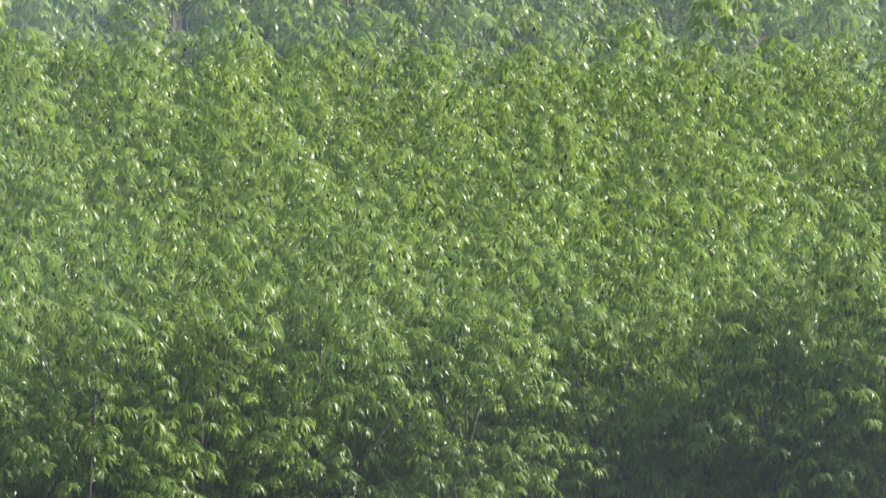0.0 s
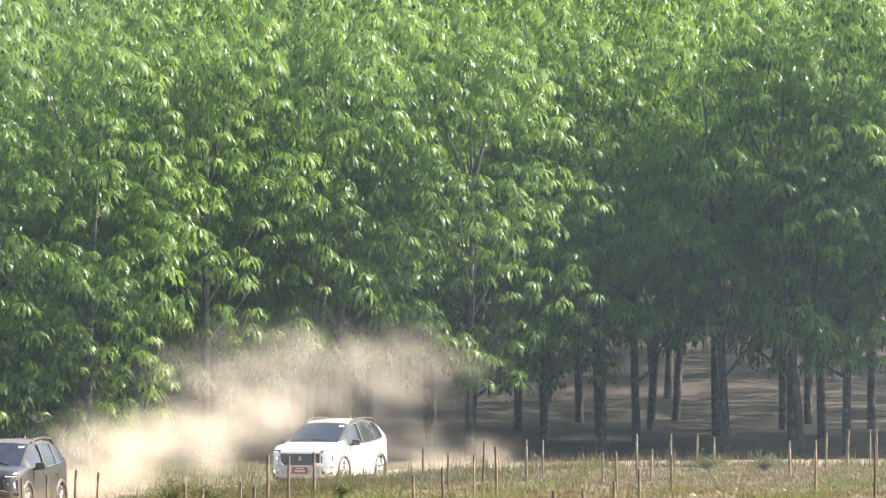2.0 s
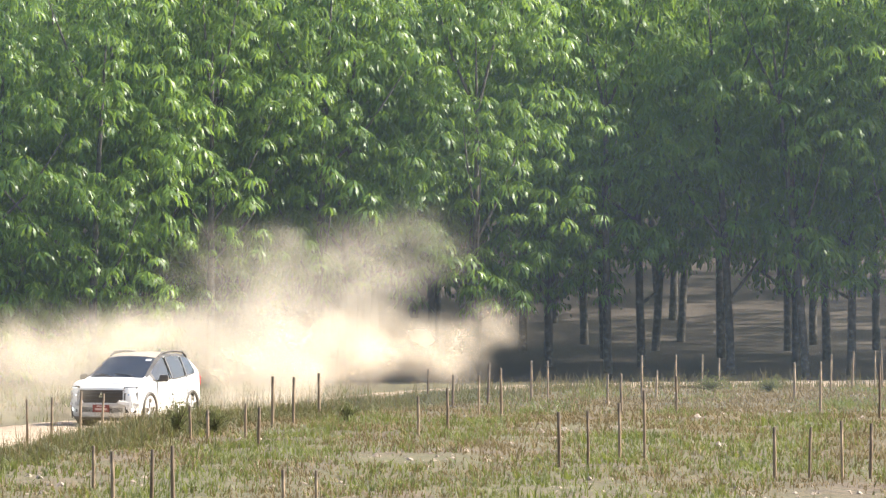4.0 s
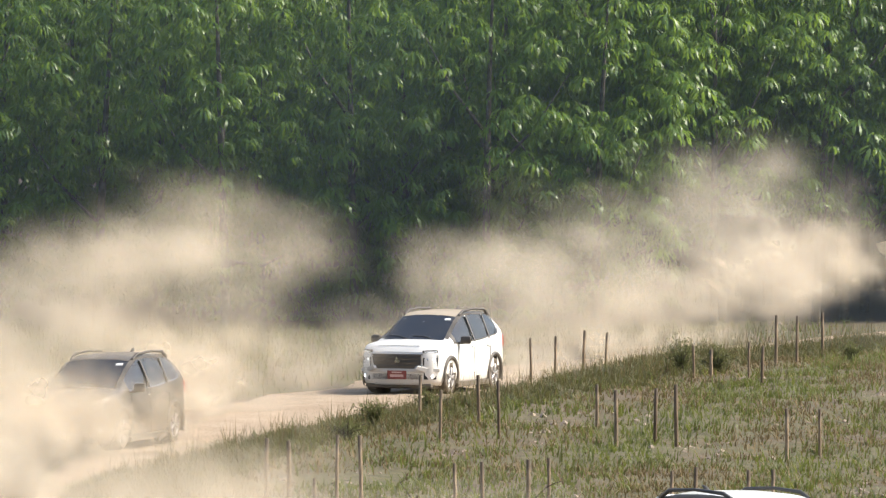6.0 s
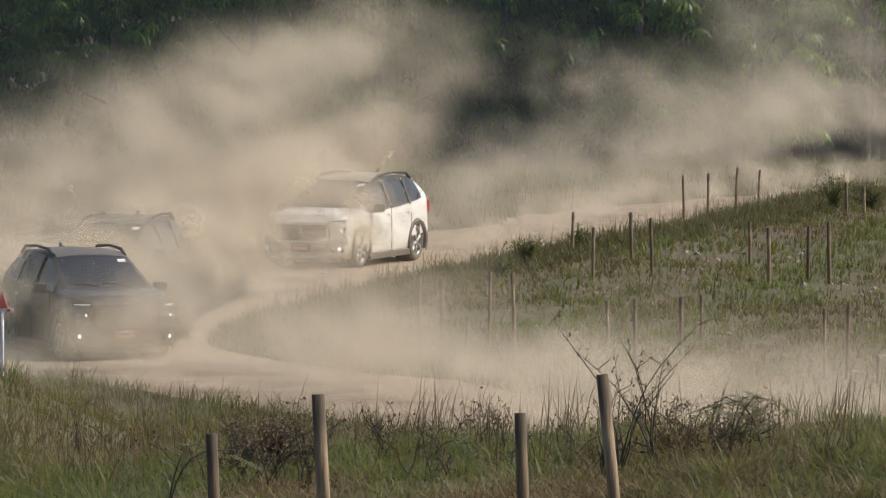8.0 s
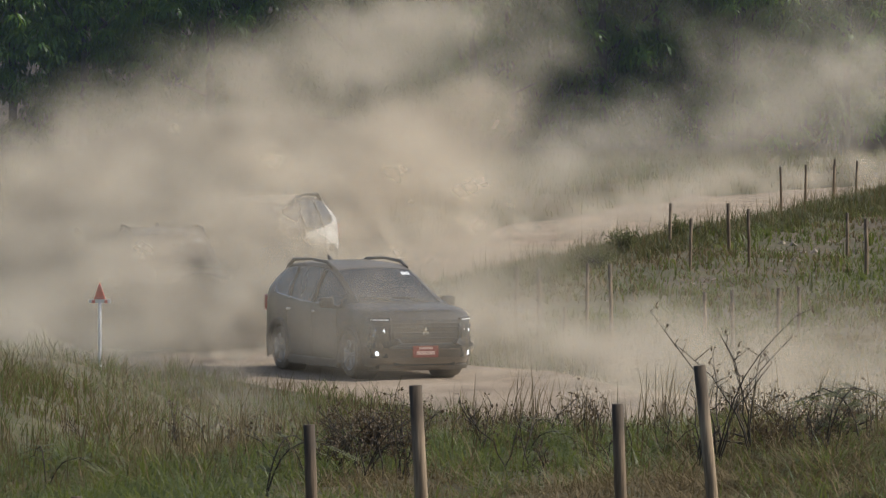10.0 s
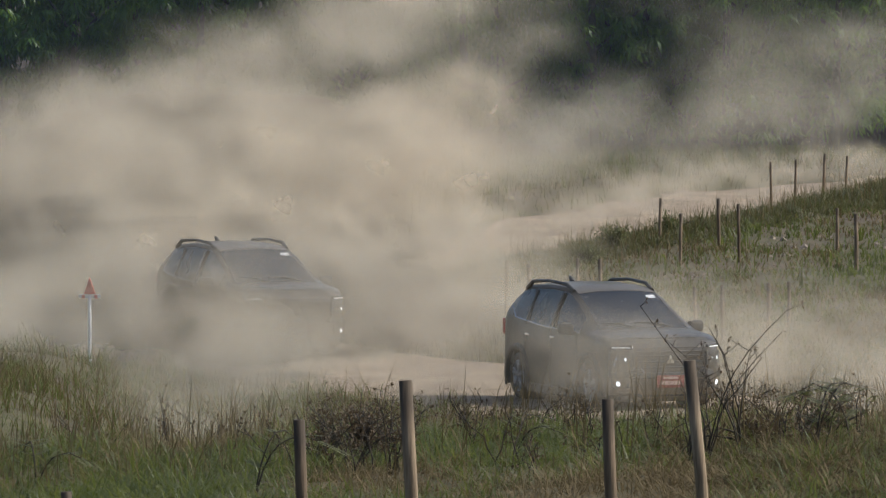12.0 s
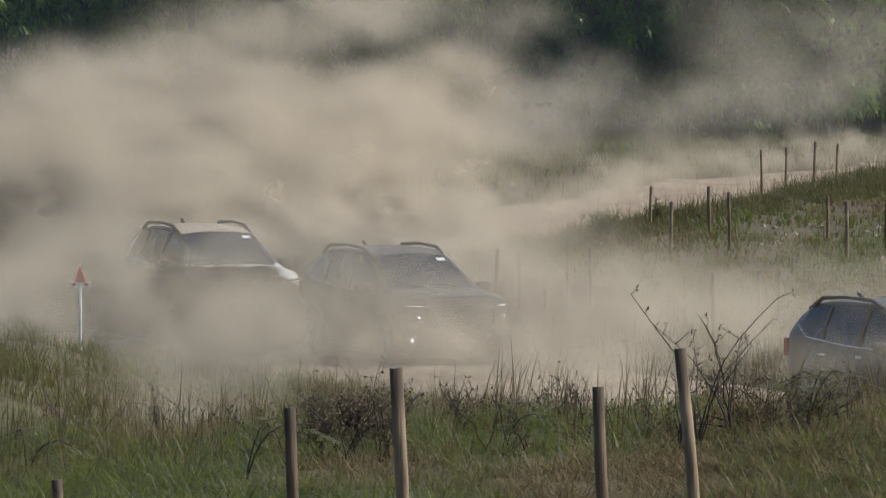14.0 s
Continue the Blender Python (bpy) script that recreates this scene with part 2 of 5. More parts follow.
def gz(x, y):
    """Height of the ground."""
    x, y = np.asarray(x, float), np.asarray(y, float)
    z = np.interp(y, [-60, 0, 22, 42, 57, 66, 85, 108, 122, 147, 176, 198, 221, 261, 290, 312, 400, 412, 435, 560, 640, 1200, 4000],
                  [7.0, 5.8, 5.0, 4.42, 4.2, 3.6, 2.0, 0.3, -0.14, -0.13, 0.02, 0.42, 0.48, 0.1, 0.15, 0.8, 11.5, 11.6, 11.4, 50.0, 66.0, 90.0, 120.0])
    z = z + 1.6 * smooth(-1.2, -6.0, x) * smooth(93, 116, y) * smooth(141, 128, y)     # bank by the marker
    z = z + (0.07 + 0.04 * np.clip(x, -3, 3)) * smooth(68, 59, y) * smooth(44, 54, y)           # crest of the near bank
    r = road_dist(x, y)
    field = smooth(2.4, 4.2, r)
    inside = smooth(-2.0, 2.0, x) * smooth(140, 152, y) * smooth(285, 255, y)
    z = z + field * inside * (0.26 + 0.10 * lumps(x, y * 0.6)) + field * 0.05 * lumps(x * 1.7, y) * smooth(70, 110, y) * smooth(300, 280, y)
    z = z + 0.05 * lumps(x * 2.2, y * 1.5) * smooth(70, 50, y)
    z = z + 0.16 * smooth(2.5, 3.2, r) * smooth(5.4, 3.8, r) * smooth(198, 214, y) * smooth(285, 270, y) * smooth(-1.0, 1.0, x - np.interp(y, FIELD_EDGE[1], FIELD_EDGE[0]))
    return z



# ---------- ground ----------
def grid_mesh(name, xs, ys, mat, lift=0.0, height=gz):
    X, Y = np.meshgrid(xs, ys)
    Z = height(X, Y) + lift
    v = np.stack([X.ravel(), Y.ravel(), Z.ravel()], 1)
    n, m = len(xs), len(ys)
    i = np.arange((m - 1) * n).reshape(m - 1, n)[:, :-1].ravel()
    f = np.stack([i, i + 1, i + n + 1, i + n], 1)
    me = bpy.data.meshes.new(name)
    me.from_pydata(v.tolist(), [], f.tolist())
    me.polygons.foreach_set("use_smooth", [True] * len(me.polygons))
    if mat:
        me.materials.append(mat)
    return me


def steps(*runs):
    out = []
    for a, b, d in runs:
        out += list(np.arange(a, b, d))
    return np.array(out + [runs[-1][1]])


gx = steps((-3000, -200, 200), (-200, -60, 20), (-60, -14, 2), (-14, 40, 0.5), (40, 140, 4), (140, 300, 20), (300, 3000, 200))
gy = steps((-60, 30, 6), (30, 300, 0.9), (300, 660, 6), (660, 4000, 120))
ground = tagged(new("ground", grid_mesh("ground", gx, gy, GROUND)), "dry grassy field soil rising to wooded hills", "ground", kind="structure")
ground.data.materials.append(LITTER)
for p in ground.data.polygons:
    if p.center.y > 287:
        p.material_index = 1


def road_mesh():
    s = np.arange(ROAD_LEN[0], ROAD_LEN[-1], 0.6)
    pts = np.array([road_at(a) for a in s])
    tan = np.gradient(pts, axis=0)
    tan /= np.linalg.norm(tan, axis=1)[:, None]
    nor = np.stack([-tan[:, 1], tan[:, 0]], 1)
    verts, faces = [], []
    offs = [-2.9, -2.2, -1.1, -0.7, 0, 0.7, 1.1, 2.2, 2.9]
    for k, (p, n) in enumerate(zip(pts, nor)):
        for j, o in enumerate(offs):
            w = o * (1 + 0.08 * math.sin(k * 0.37 + j)) if j in (0, 8) else o
            q = p + n * w
            rut = -0.05 if j in (2, 3, 5, 6) else 0.0
            z = float(gz(q[0], q[1])) + (0.07 if j not in (0, 8) else -0.05) + rut * 0.5 + 0.012 * math.sin(k * 1.7 + j * 2.1)
            verts.append((q[0], q[1], z))
    c = len(offs)
    for k in range(len(pts) - 1):
        for j in range(c - 1):
            a = k * c + j
            faces.append((a, a + 1, a + c + 1, a + c))
    me = bpy.data.meshes.new("road")
    me.from_pydata(verts, [], faces)
    me.polygons.foreach_set("use_smooth", [True] * len(me.polygons))
    me.materials.append(ROAD)
    return me


tagged(new("road", road_mesh()), "pale dusty dirt road with wheel ruts round a bend", "road", kind="structure")


def part(name, bm, mat, parent, label=""):
    me = bpy.data.meshes.new(name)
    bm.to_mesh(me)
    bm.free()
    me.materials.append(mat)
    ob = new(name, me)
    ob.parent = parent
    return tagged(ob, label)


def raw_part(name, verts, faces, mat, parent=None, label="", flat=False):
    me = bpy.data.meshes.new(name)
    me.from_pydata(np.asarray(verts).tolist(), [], [list(f) for f in faces])
    if not flat:
        me.polygons.foreach_set("use_smooth", [True] * len(me.polygons))
    me.materials.append(mat)
    ob = new(name, me)
    if parent:
        ob.parent = parent
    return tagged(ob, label)

# ---------- rubber trees ----------
def tube(path, radii, sides=7):
    """A tapered limb along a path."""
    verts, faces = [], []
    path = [np.array(p, float) for p in path]
    for i, (p, r) in enumerate(zip(path, radii)):
        t = path[min(i + 1, len(path) - 1)] - path[max(i - 1, 0)]
        t = t / np.linalg.norm(t)
        u = np.cross(t, (0.3, 0.9, 0.1))
        u /= np.linalg.norm(u)
        w = np.cross(t, u)
        for k in range(sides):
            a = 2 * math.pi * k / sides
            verts.append(p + r * (math.cos(a) * u + math.sin(a) * w))
    for i in range(len(path) - 1):
        for k in range(sides):
            a, b = i * sides + k, i * sides + (k + 1) % sides
            faces.append((a, b, b + sides, a + sides))
    faces.append(tuple(range(len(verts) - sides, len(verts))))
    return verts, faces


def join(pieces):
    V, F = [], []
    for v, f in pieces:
        o = len(V)
        V += list(v)
        F += [tuple(i + o for i in q) for q in f]
    return V, F


def whorl(rng, size, leaves, wide, petals):
    """An umbrella of narrow drooping leaflets in two tiers, as vertex and face arrays."""
    V, F = [], []
    for k in range(petals):
        fi = 2.399963 * k + rng.uniform(-0.3, 0.3)
        tier = (k + 0.5) / petals                    # upper leaflets are short, hem leaflets long
        a0, a1 = 0.08 + 0.75 * tier, 0.50 + 0.80 * tier + rng.uniform(-0.1, 0.1)
        a2, big = a1 + rng.uniform(0.30, 0.50), size * rng.uniform(0.9, 1.12)
        r0, r1, r2 = (big * math.sin(min(a, 1.45)) for a in (a0, a1, a2))
        z0, z1, z2 = (big * (math.cos(a) if a < 1.45 else 0.12 - (a - 1.45) * 1.1) for a in (a0, a1, a2))
        c, d = np.array([math.cos(fi), math.sin(fi), 0]), np.array([-math.sin(fi), math.cos(fi), rng.uniform(-0.5, 0.5)])
        w, turn = wide * rng.uniform(0.75, 1.3), d * rng.normal(0, 0.10) * size
        p0, p1, p2 = c * r0 + (0, 0, z0), c * r1 + (0, 0, z1), c * r2 + turn + (0, 0, z2)
        o = len(V)
        V += [p0, p1 + d * w, p2, p1 - d * w]
        F += [(o, o + 3, o + 1), (o + 1, o + 3, o + 2)]
    for k in range(leaves):                          # stray leaflets standing off the umbrella
        fi, r = rng.uniform(0, 6.28), size * rng.uniform(0.7, 1.25)
        p = np.array([math.cos(fi) * r, math.sin(fi) * r, size * rng.uniform(-0.3, 0.7)])
        q = p + np.array([math.cos(fi) * 0.3, math.sin(fi) * 0.3, -rng.uniform(0.4, 1.0)]) * size * 0.6
        sd = np.array([-math.sin(fi), math.cos(fi), 0]) * wide
        o = len(V)
        V += [p, (p + q) / 2 + sd, q, (p + q) / 2 - sd]
        F.append((o, o + 1, o + 2, o + 3))
    return np.array(V), F


def crown_mesh(rng, base, top, radius, count, size, leaves, wide, petals=18, low=0.0):
    """A crown of leaf domes set apart over lumpy outer and inner shells."""
    kinds = [whorl(rng, size, leaves, wide, petals) for _ in range(7)]
    ph = rng.uniform(0, 6.28, 4)
    lobes = []
    for i in range(max(8, count // 8)):
        best, far = None, -1
        for _ in range(6):
            h, a = rng.uniform(low, 1) ** 0.9, rng.uniform(0, 2 * math.pi)
            prof = min(1, 0.62 + 1.6 * h) * math.sqrt(max(0.02, 1 - max(0, (h - 0.4) / 0.62) ** 2))
            lump = 1 + 0.22 * math.sin(3 * a + ph[0] + 4 * h) + 0.12 * math.sin(5 * a + ph[1] - 9 * h)
            r = radius * prof * lump * (0.85 if i % 4 else rng.uniform(0.2, 0.6))
            p = np.array([math.cos(a) * r, math.sin(a) * r, base + h * (top - base) + rng.normal(0, 0.4)])
            d = min((float(((p - q) ** 2).sum()) for q in lobes), default=9.0)
            if d > far:
                best, far = p, d
        lobes.append(best)
    spots = []
    for i in range(count):
        c, lr = lobes[i % len(lobes)], 0.80 + 0.50 * ((i % len(lobes)) * 0.618 % 1)
        k = i // len(lobes)
        u = 1 - (k + rng.uniform(0.1, 0.9)) * 0.18
        q, th = math.sqrt(max(0, 1 - u * u)), k * 2.4 + rng.uniform(-0.4, 0.4) + (i % len(lobes))
        spots.append(c + lr * np.array([q * math.cos(th), q * math.sin(th), u * 0.75]))
    V, F, N, o = [], [], [], 0
    for i, p in enumerate(spots):
        v, f = kinds[int(rng.integers(7))]
        an, ti = rng.uniform(0, 2 * math.pi), rng.uniform(-0.25, 0.25)
        cs, sn = math.cos(an), math.sin(an)
        R = np.array([[cs, -sn, 0], [sn, cs, 0], [0, 0, 1]]) @ np.array([[1, 0, 0], [0, math.cos(ti), -math.sin(ti)], [0, math.sin(ti), math.cos(ti)]])
        w = v @ R.T * rng.uniform(0.72, 1.28)
        V.append(w + p)
        N.append(w / size + 0.5 * (w + p - lobes[i % len(lobes)]) + (0, 0, 0.1))
        F += [tuple(k + o for k in g) for g in f]
        o += len(v)
    N = np.concatenate(N)
    return np.concatenate(V), F, [(p, 0.3) for p in lobes], N / np.linalg.norm(N, axis=1)[:, None]


def rubber_tree(seed, height, base, radius, count, size, leaves, wide, petals, limbs=7):
    rng = np.random.default_rng(seed)
    tree = new("rubber_tree")
    lean = rng.uniform(-0.35, 0.35, 2)
    V, F, lobes, N = crown_mesh(rng, base, height, radius, count, size, leaves, wide, petals)
    path = [(lean[0] * h * h, lean[1] * h * h, -1.0 * (h == 0) - 0.3 + h * height * 0.92) for h in np.linspace(0, 1, 7)]
    rad = [0.17, 0.135, 0.12, 0.10, 0.075, 0.05, 0.02]
    pieces = [tube(path, rad)]
    for c, lr in lobes[3:3 + limbs * 4:4]:
        h0 = max(0.22, min(0.8, (c[2] - 2.2) / height))
        s = np.array([lean[0] * h0 * h0, lean[1] * h0 * h0, h0 * height * 0.92 - 0.3])
        m = s * 0.45 + c * 0.55 + np.array([0, 0, -0.25])
        pieces.append(tube([s, m, c + np.array([0, 0, lr * 0.4])], [0.06, 0.04, 0.012], 5))
    tv, tf = join(pieces)
    raw_part("trunk", tv, tf, BARK, tree)
    raw_part("crown", V, F, LEAF, tree).data.normals_split_custom_set_from_vertices(N.tolist())
    return tagged(tree, "tall rubber tree with drooping glossy green leaf whorls", "tree", "rubber plantation trees")


BUSHY = [rubber_tree(31 + i, 12.2 + i % 3 * 0.7, 0.9, 2.9, 380, 0.40, 3, 0.034, 26, 4) for i in range(4)]
FRONT = [rubber_tree(11 + i, 12.5 + i % 3 * 0.7, (3.0, 4.3, 3.6, 2.5)[i], 2.9, 360, 0.40, 3, 0.034, 26, 5) for i in range(4)]
SECOND = [rubber_tree(91 + i, 12.8 + i % 3 * 0.7, 4.0 + i * 0.6, 2.9, 250, 0.42, 2, 0.043, 18, 3) for i in range(3)]
MID = [rubber_tree(51 + i, 12.8 + i % 3 * 0.8, 6.2, 3.0, 170, 0.45, 1, 0.055, 14, 2) for i in range(4)]


def plant(kinds, places, rng):
    for k, (x, y) in enumerate(places):
        src = kinds[k % len(kinds)]
        m = pose(x, y, float(gz(x, y)) - rng.uniform(0, 0.9), rng.normal(0, 1.8), rng.normal(0, 1.8), rng.uniform(0, 360))
        if k < len(kinds):
            src.matrix_basis = m
        else:
            copy_thing(src, m)


def row(rng, y, x0, x1, step, jit):
    return [(x + rng.uniform(-jit, jit), y + rng.uniform(-jit, jit)) for x in np.arange(x0, x1, step)]


rng = np.random.default_rng(5)
edge_l = [(-19, 283), (-15, 280.5), (-11.2, 282.5), (-7.4, 280.5), (-3.4, 282), (0.4, 280), (4.2, 282), (8.0, 280.5), (11.2, 281)]
plant(BUSHY, edge_l + row(rng, 287, -20, 13.5, 3.6, 0.7) + row(rng, 292, -12, 14, 3.8, 0.7), rng)
clear = lambda places: [q for q in places if road_dist(q[0], q[1]) > 3.0]
plant(FRONT, clear([(14.8, 283.5), (18.0, 286.5)] + row(rng, 288.5, 15.5, 24, 3.6, 0.6) + row(rng, 293.5, 16.5, 44, 3.7, 0.7) + row(rng, 298, -21, 45, 3.9, 0.8) + [(36.5, 290.5), (40.2, 290.3), (33.5, 291.5)]), rng)
plant(SECOND, clear(row(rng, 302.5, -20, 46, 4.0, 0.8) + row(rng, 307, 2, 46, 4.0, 0.8)), rng)
mid = []
for y in np.arange(311.5, 410, 5.9):
    mid += row(rng, y, 0.022 * y, 0.128 * y + 3, 4.2, 0.9)
plant(MID, mid, rng)


def far_wood():
    rng = np.random.default_rng(8)
    kinds = [crown_mesh(rng, 5.0, 13.5, 3.1, 90, 0.64, 0, 0.10, 11) for _ in range(3)]
    stem = tube([(0, 0, 0), (0.1, 0, 6), (0, 0.1, 11)], [0.16, 0.11, 0.04], 4)
    V, F, N, SV, SF, o, so = [], [], [], [], [], 0, 0
    spots = [q for y in np.arange(418, 545, 6.8) for q in row(rng, y, 0.030 * y, 0.132 * y, 4.6, 1.2)]
    # unseen rows off to the right, added to keep sun off trunks and floor
    spots += [q for y in np.arange(295, 330, 6) for q in row(rng, y, 48, 80, 5.0, 1.0)]
    for x, yy in spots:
        v, f, _, nv = kinds[int(rng.integers(3))]
        a = rng.uniform(0, 6.28)
        R = np.array([[math.cos(a), -math.sin(a), 0], [math.sin(a), math.cos(a), 0], [0, 0, 1]])
        at = np.array([x, yy, float(gz(x, yy))])
        V.append(v @ R.T * rng.uniform(0.85, 1.15) + at)
        N.append(nv @ R.T)
        F += [tuple(k + o for k in g) for g in f]
        o += len(v)
        SV.append(np.array(stem[0]) + at)
        SF += [tuple(k + so for k in g) for g in stem[1]]
        so += len(stem[0])
    wood = tagged(new("far_wood"), "distant wooded hillside of hazy green trees, plus unseen trees added for shade", "woods", kind="stuff")
    raw_part("canopy", np.concatenate(V), F, LEAF, wood).data.normals_split_custom_set_from_vertices(np.concatenate(N).tolist())
    raw_part("trunks", np.concatenate(SV), SF, BARK, wood)


far_wood()

# ---------- cars ----------
def dusty_paint(name, colour, metal=0.0, dust=0.35, rough=0.28, grime=0.28):
    m, nt, b = material(name, rough, metal)
    c = coords(nt)
    n = noise_tex(nt, c, 2.2, 6, 0.6)
    sep = nt.nodes.new("ShaderNodeSeparateXYZ")
    nt.links.new(c, sep.inputs[0])
    low = nt.nodes.new("ShaderNodeMapRange")
    low.inputs[1].default_value, low.inputs[2].default_value = 0.75, 0.25
    nt.links.new(sep.outputs[2], low.inputs[0])
    amt = calc(nt, "ADD", calc(nt, "MULTIPLY", n, dust), calc(nt, "MULTIPLY", low.outputs[0], grime), True)
    nt.links.new(mixed(nt, colour, (0.50, 0.40, 0.28), amt), b.inputs["Base Color"])
    nt.links.new(calc(nt, "ADD", calc(nt, "MULTIPLY", amt, 0.55), rough, True), b.inputs["Roughness"])
    b.inputs["Coat Weight"].default_value = 0.35
    return m


PAINT = {"white": dusty_paint("dusty_white_paint", (0.80, 0.80, 0.78), 0.0, 0.12),
         "black": dusty_paint("dusty_black_paint", (0.018, 0.019, 0.022), 0.1, 0.10),
         "grey": dusty_paint("dusty_graphite_paint", (0.035, 0.037, 0.042), 0.3, 0.14)}
ROOF_DUST = dusty_paint("dust_covered_roof", (0.30, 0.27, 0.22), 0.0, 0.9, 0.5)
ROOF_DARK = dusty_paint("dark_dusty_roof", (0.05, 0.05, 0.05), 0.0, 0.35, 0.4)
TRIM = dusty_paint("black_plastic_trim", (0.025, 0.025, 0.026), 0.0, 0.16, 0.6, 0.15)
SILVER = dusty_paint("silver_bumper_trim", (0.55, 0.55, 0.55), 0.35, 0.15, 0.35)
CHROME = plain("chrome", (0.8, 0.8, 0.82), 0.12, 1.0, 0.03)
TYRE = dusty_paint("dusty_tyre_rubber", (0.03, 0.03, 0.03), 0.0, 0.32, 0.85, 0.06)
ALLOY = dusty_paint("dusty_alloy", (0.42, 0.42, 0.43), 0.6, 0.2, 0.4, 0.06)
PLATE = plain("red_plate", (0.26, 0.06, 0.045), 0.5, 0.0, 0.06)
PLATE_BAR = plain("plate_bar", (0.62, 0.42, 0.36), 0.5, 0.0, 0.05)
STICKER = plain("white_sticker", (0.8, 0.8, 0.8), 0.6, 0.0, 0.03)
LAMP_DARK = plain("smoked_lamp_housing", (0.05, 0.05, 0.055), 0.15, 0.2, 0.05, coat=1.0)
REFLECTOR = plain("lamp_reflector", (0.75, 0.76, 0.78), 0.1, 0.9, 0.03)
RED_LENS = plain("red_tail_lens", (0.35, 0.015, 0.015), 0.2, 0.0, 0.05, coat=0.8)


def glow(name, colour, strength):
    m, nt, b = material(name, 0.2)
    b.inputs["Emission Color"].default_value = (*colour, 1)
    b.inputs["Emission Strength"].default_value = strength
    return m


LIT = glow("lit_lamp", (0.95, 0.97, 1.0), 2.4)
LIT_DIM = glow("lit_strip_lamp", (0.9, 0.95, 1.0), 0.55)
GRILLE = plain("dark_grille_bar", (0.06, 0.06, 0.065), 0.35, 0.4, 0.05)


def car_glass():
    m, nt, b = material("dusty_tinted_glass", 0.08)
    n = noise_tex(nt, coords(nt), 2.5, 5)
    f = ramp(nt, n, [(0.35, (0.02, 0.02, 0.02)), (0.8, (0.10, 0.10, 0.10))])
    nt.links.new(mixed(nt, (0.012, 0.016, 0.022), (0.32, 0.28, 0.22), f), b.inputs["Base Color"])
    nt.links.new(ramp(nt, n, [(0.3, (0.05, 0.05, 0.05)), (0.8, (0.4, 0.4, 0.4))]), b.inputs["Roughness"])
    b.inputs["Specular IOR Level"].default_value = 0.7
    return m


GLASS = car_glass()


def curve(table):
    xs, vs = zip(*table)
    return lambda x: float(np.interp(x, xs, vs))


HALF_W = curve([(-2.27, 0.66), (-2.2, 0.76), (-2.0, 0.85), (-1.5, 0.895), (1.4, 0.895), (1.8, 0.885), (2.05, 0.84), (2.18, 0.76), (2.26, 0.62)])
SILL = curve([(-2.27, 0.50), (-2.0, 0.36), (-1.8, 0.28), (1.7, 0.28), (2.1, 0.31), (2.26, 0.36)])
BELT = curve([(-2.27, 1.08), (-2.0, 1.20), (-1.5, 1.14), (-0.6, 1.06), (0.9, 1.02), (1.3, 1.02), (1.8, 1.0), (2.1, 0.95), (2.26, 0.86)])
TOP_Z = curve([(-2.27, 1.11), (-2.17, 1.24), (-2.0, 1.40), (-1.7, 1.50), (-1.3, 1.545), (-0.5, 1.57), (0.05, 1.545), (0.35, 1.46), (1.28, 1.075), (1.45, 1.06), (1.8, 1.04), (2.1, 0.985), (2.26, 0.89)])
TOP_Y = curve([(-2.27, 0.60), (-2.0, 0.63), (-1, 0.66), (0.1, 0.65), (0.6, 0.68), (1.28, 0.765), (1.8, 0.74), (2.1, 0.66), (2.26, 0.50)])
ROOF_Z = curve([(-2.27, 1.12), (-2.17, 1.28), (-2.0, 1.47), (-1.8, 1.575), (-1.4, 1.635), (-0.8, 1.66), (-0.1, 1.645), (0.2, 1.59), (1.28, 1.11), (1.45, 1.10), (1.8, 1.08), (2.1, 1.02), (2.26, 0.90)])


def car_section(x):
    w, s, b, tz, ty, rz = HALF_W(x), SILL(x), BELT(x), TOP_Z(x), TOP_Y(x), ROOF_Z(x)
    m = s + (b - s) * 0.42
    return [(0.55 * w, s - 0.03), (w - 0.07, s), (w - 0.02, s + 0.10), (w, m - 0.08), (w - 0.005, m + 0.1), (w - 0.02, b - 0.09), (w - 0.045, b),
            (0.5 * (w - 0.045 + ty) + 0.015, 0.5 * (b + tz)), (ty, tz), (ty * 0.88, tz + (rz - tz) * 0.55), (ty * 0.5, tz + (rz - tz) * 0.9), (0, rz)]


CAR_X = sorted(set([round(v, 3) for v in np.arange(-2.2, 2.21, 0.1)] + [-2.27, 2.26, 2.23, 0.25, 1.28, -0.06, -0.12, -1.06, -1.12, -1.74, 0.92, 0.15]))
WHEELS = ((1.40, 0.78), (1.40, -0.78), (-1.375, 0.78), (-1.375, -0.78))


def face_kind(x, r):
    """The part of the shell that a patch belongs to: along the car, and row from sill to roof."""
    if r < 6 and any(abs(x - wx) < 0.40 and r < 5 and math.hypot(x - wx, (SILL(x) + 0.155 * r) - 0.36) < 0.40 for wx, wy in WHEELS[::2]):
        return None
    if r in (6, 7):
        for a, b, n in ((-0.06, 0.92, "front_window"), (-1.06, -0.12, "rear_window"), (-1.74, -1.12, "quarter_window")):
            if a < x < b:
                return n
    if (r in (6, 7) and 0.92 < x < 1.1) or (r == 8 and -1.8 < x < 1.2):
        return "window_frame"
    if r >= 9 and 0.25 < x < 1.28:
        return "windshield"
    if r >= 9 and x < 0.25 and x > -2.05:
        return "roof"
    if r >= 8 and -2.22 < x < -2.05:
        return "rear_screen"
    if r >= 8 and x >= 1.28:
        return "bonnet"
    return "body"


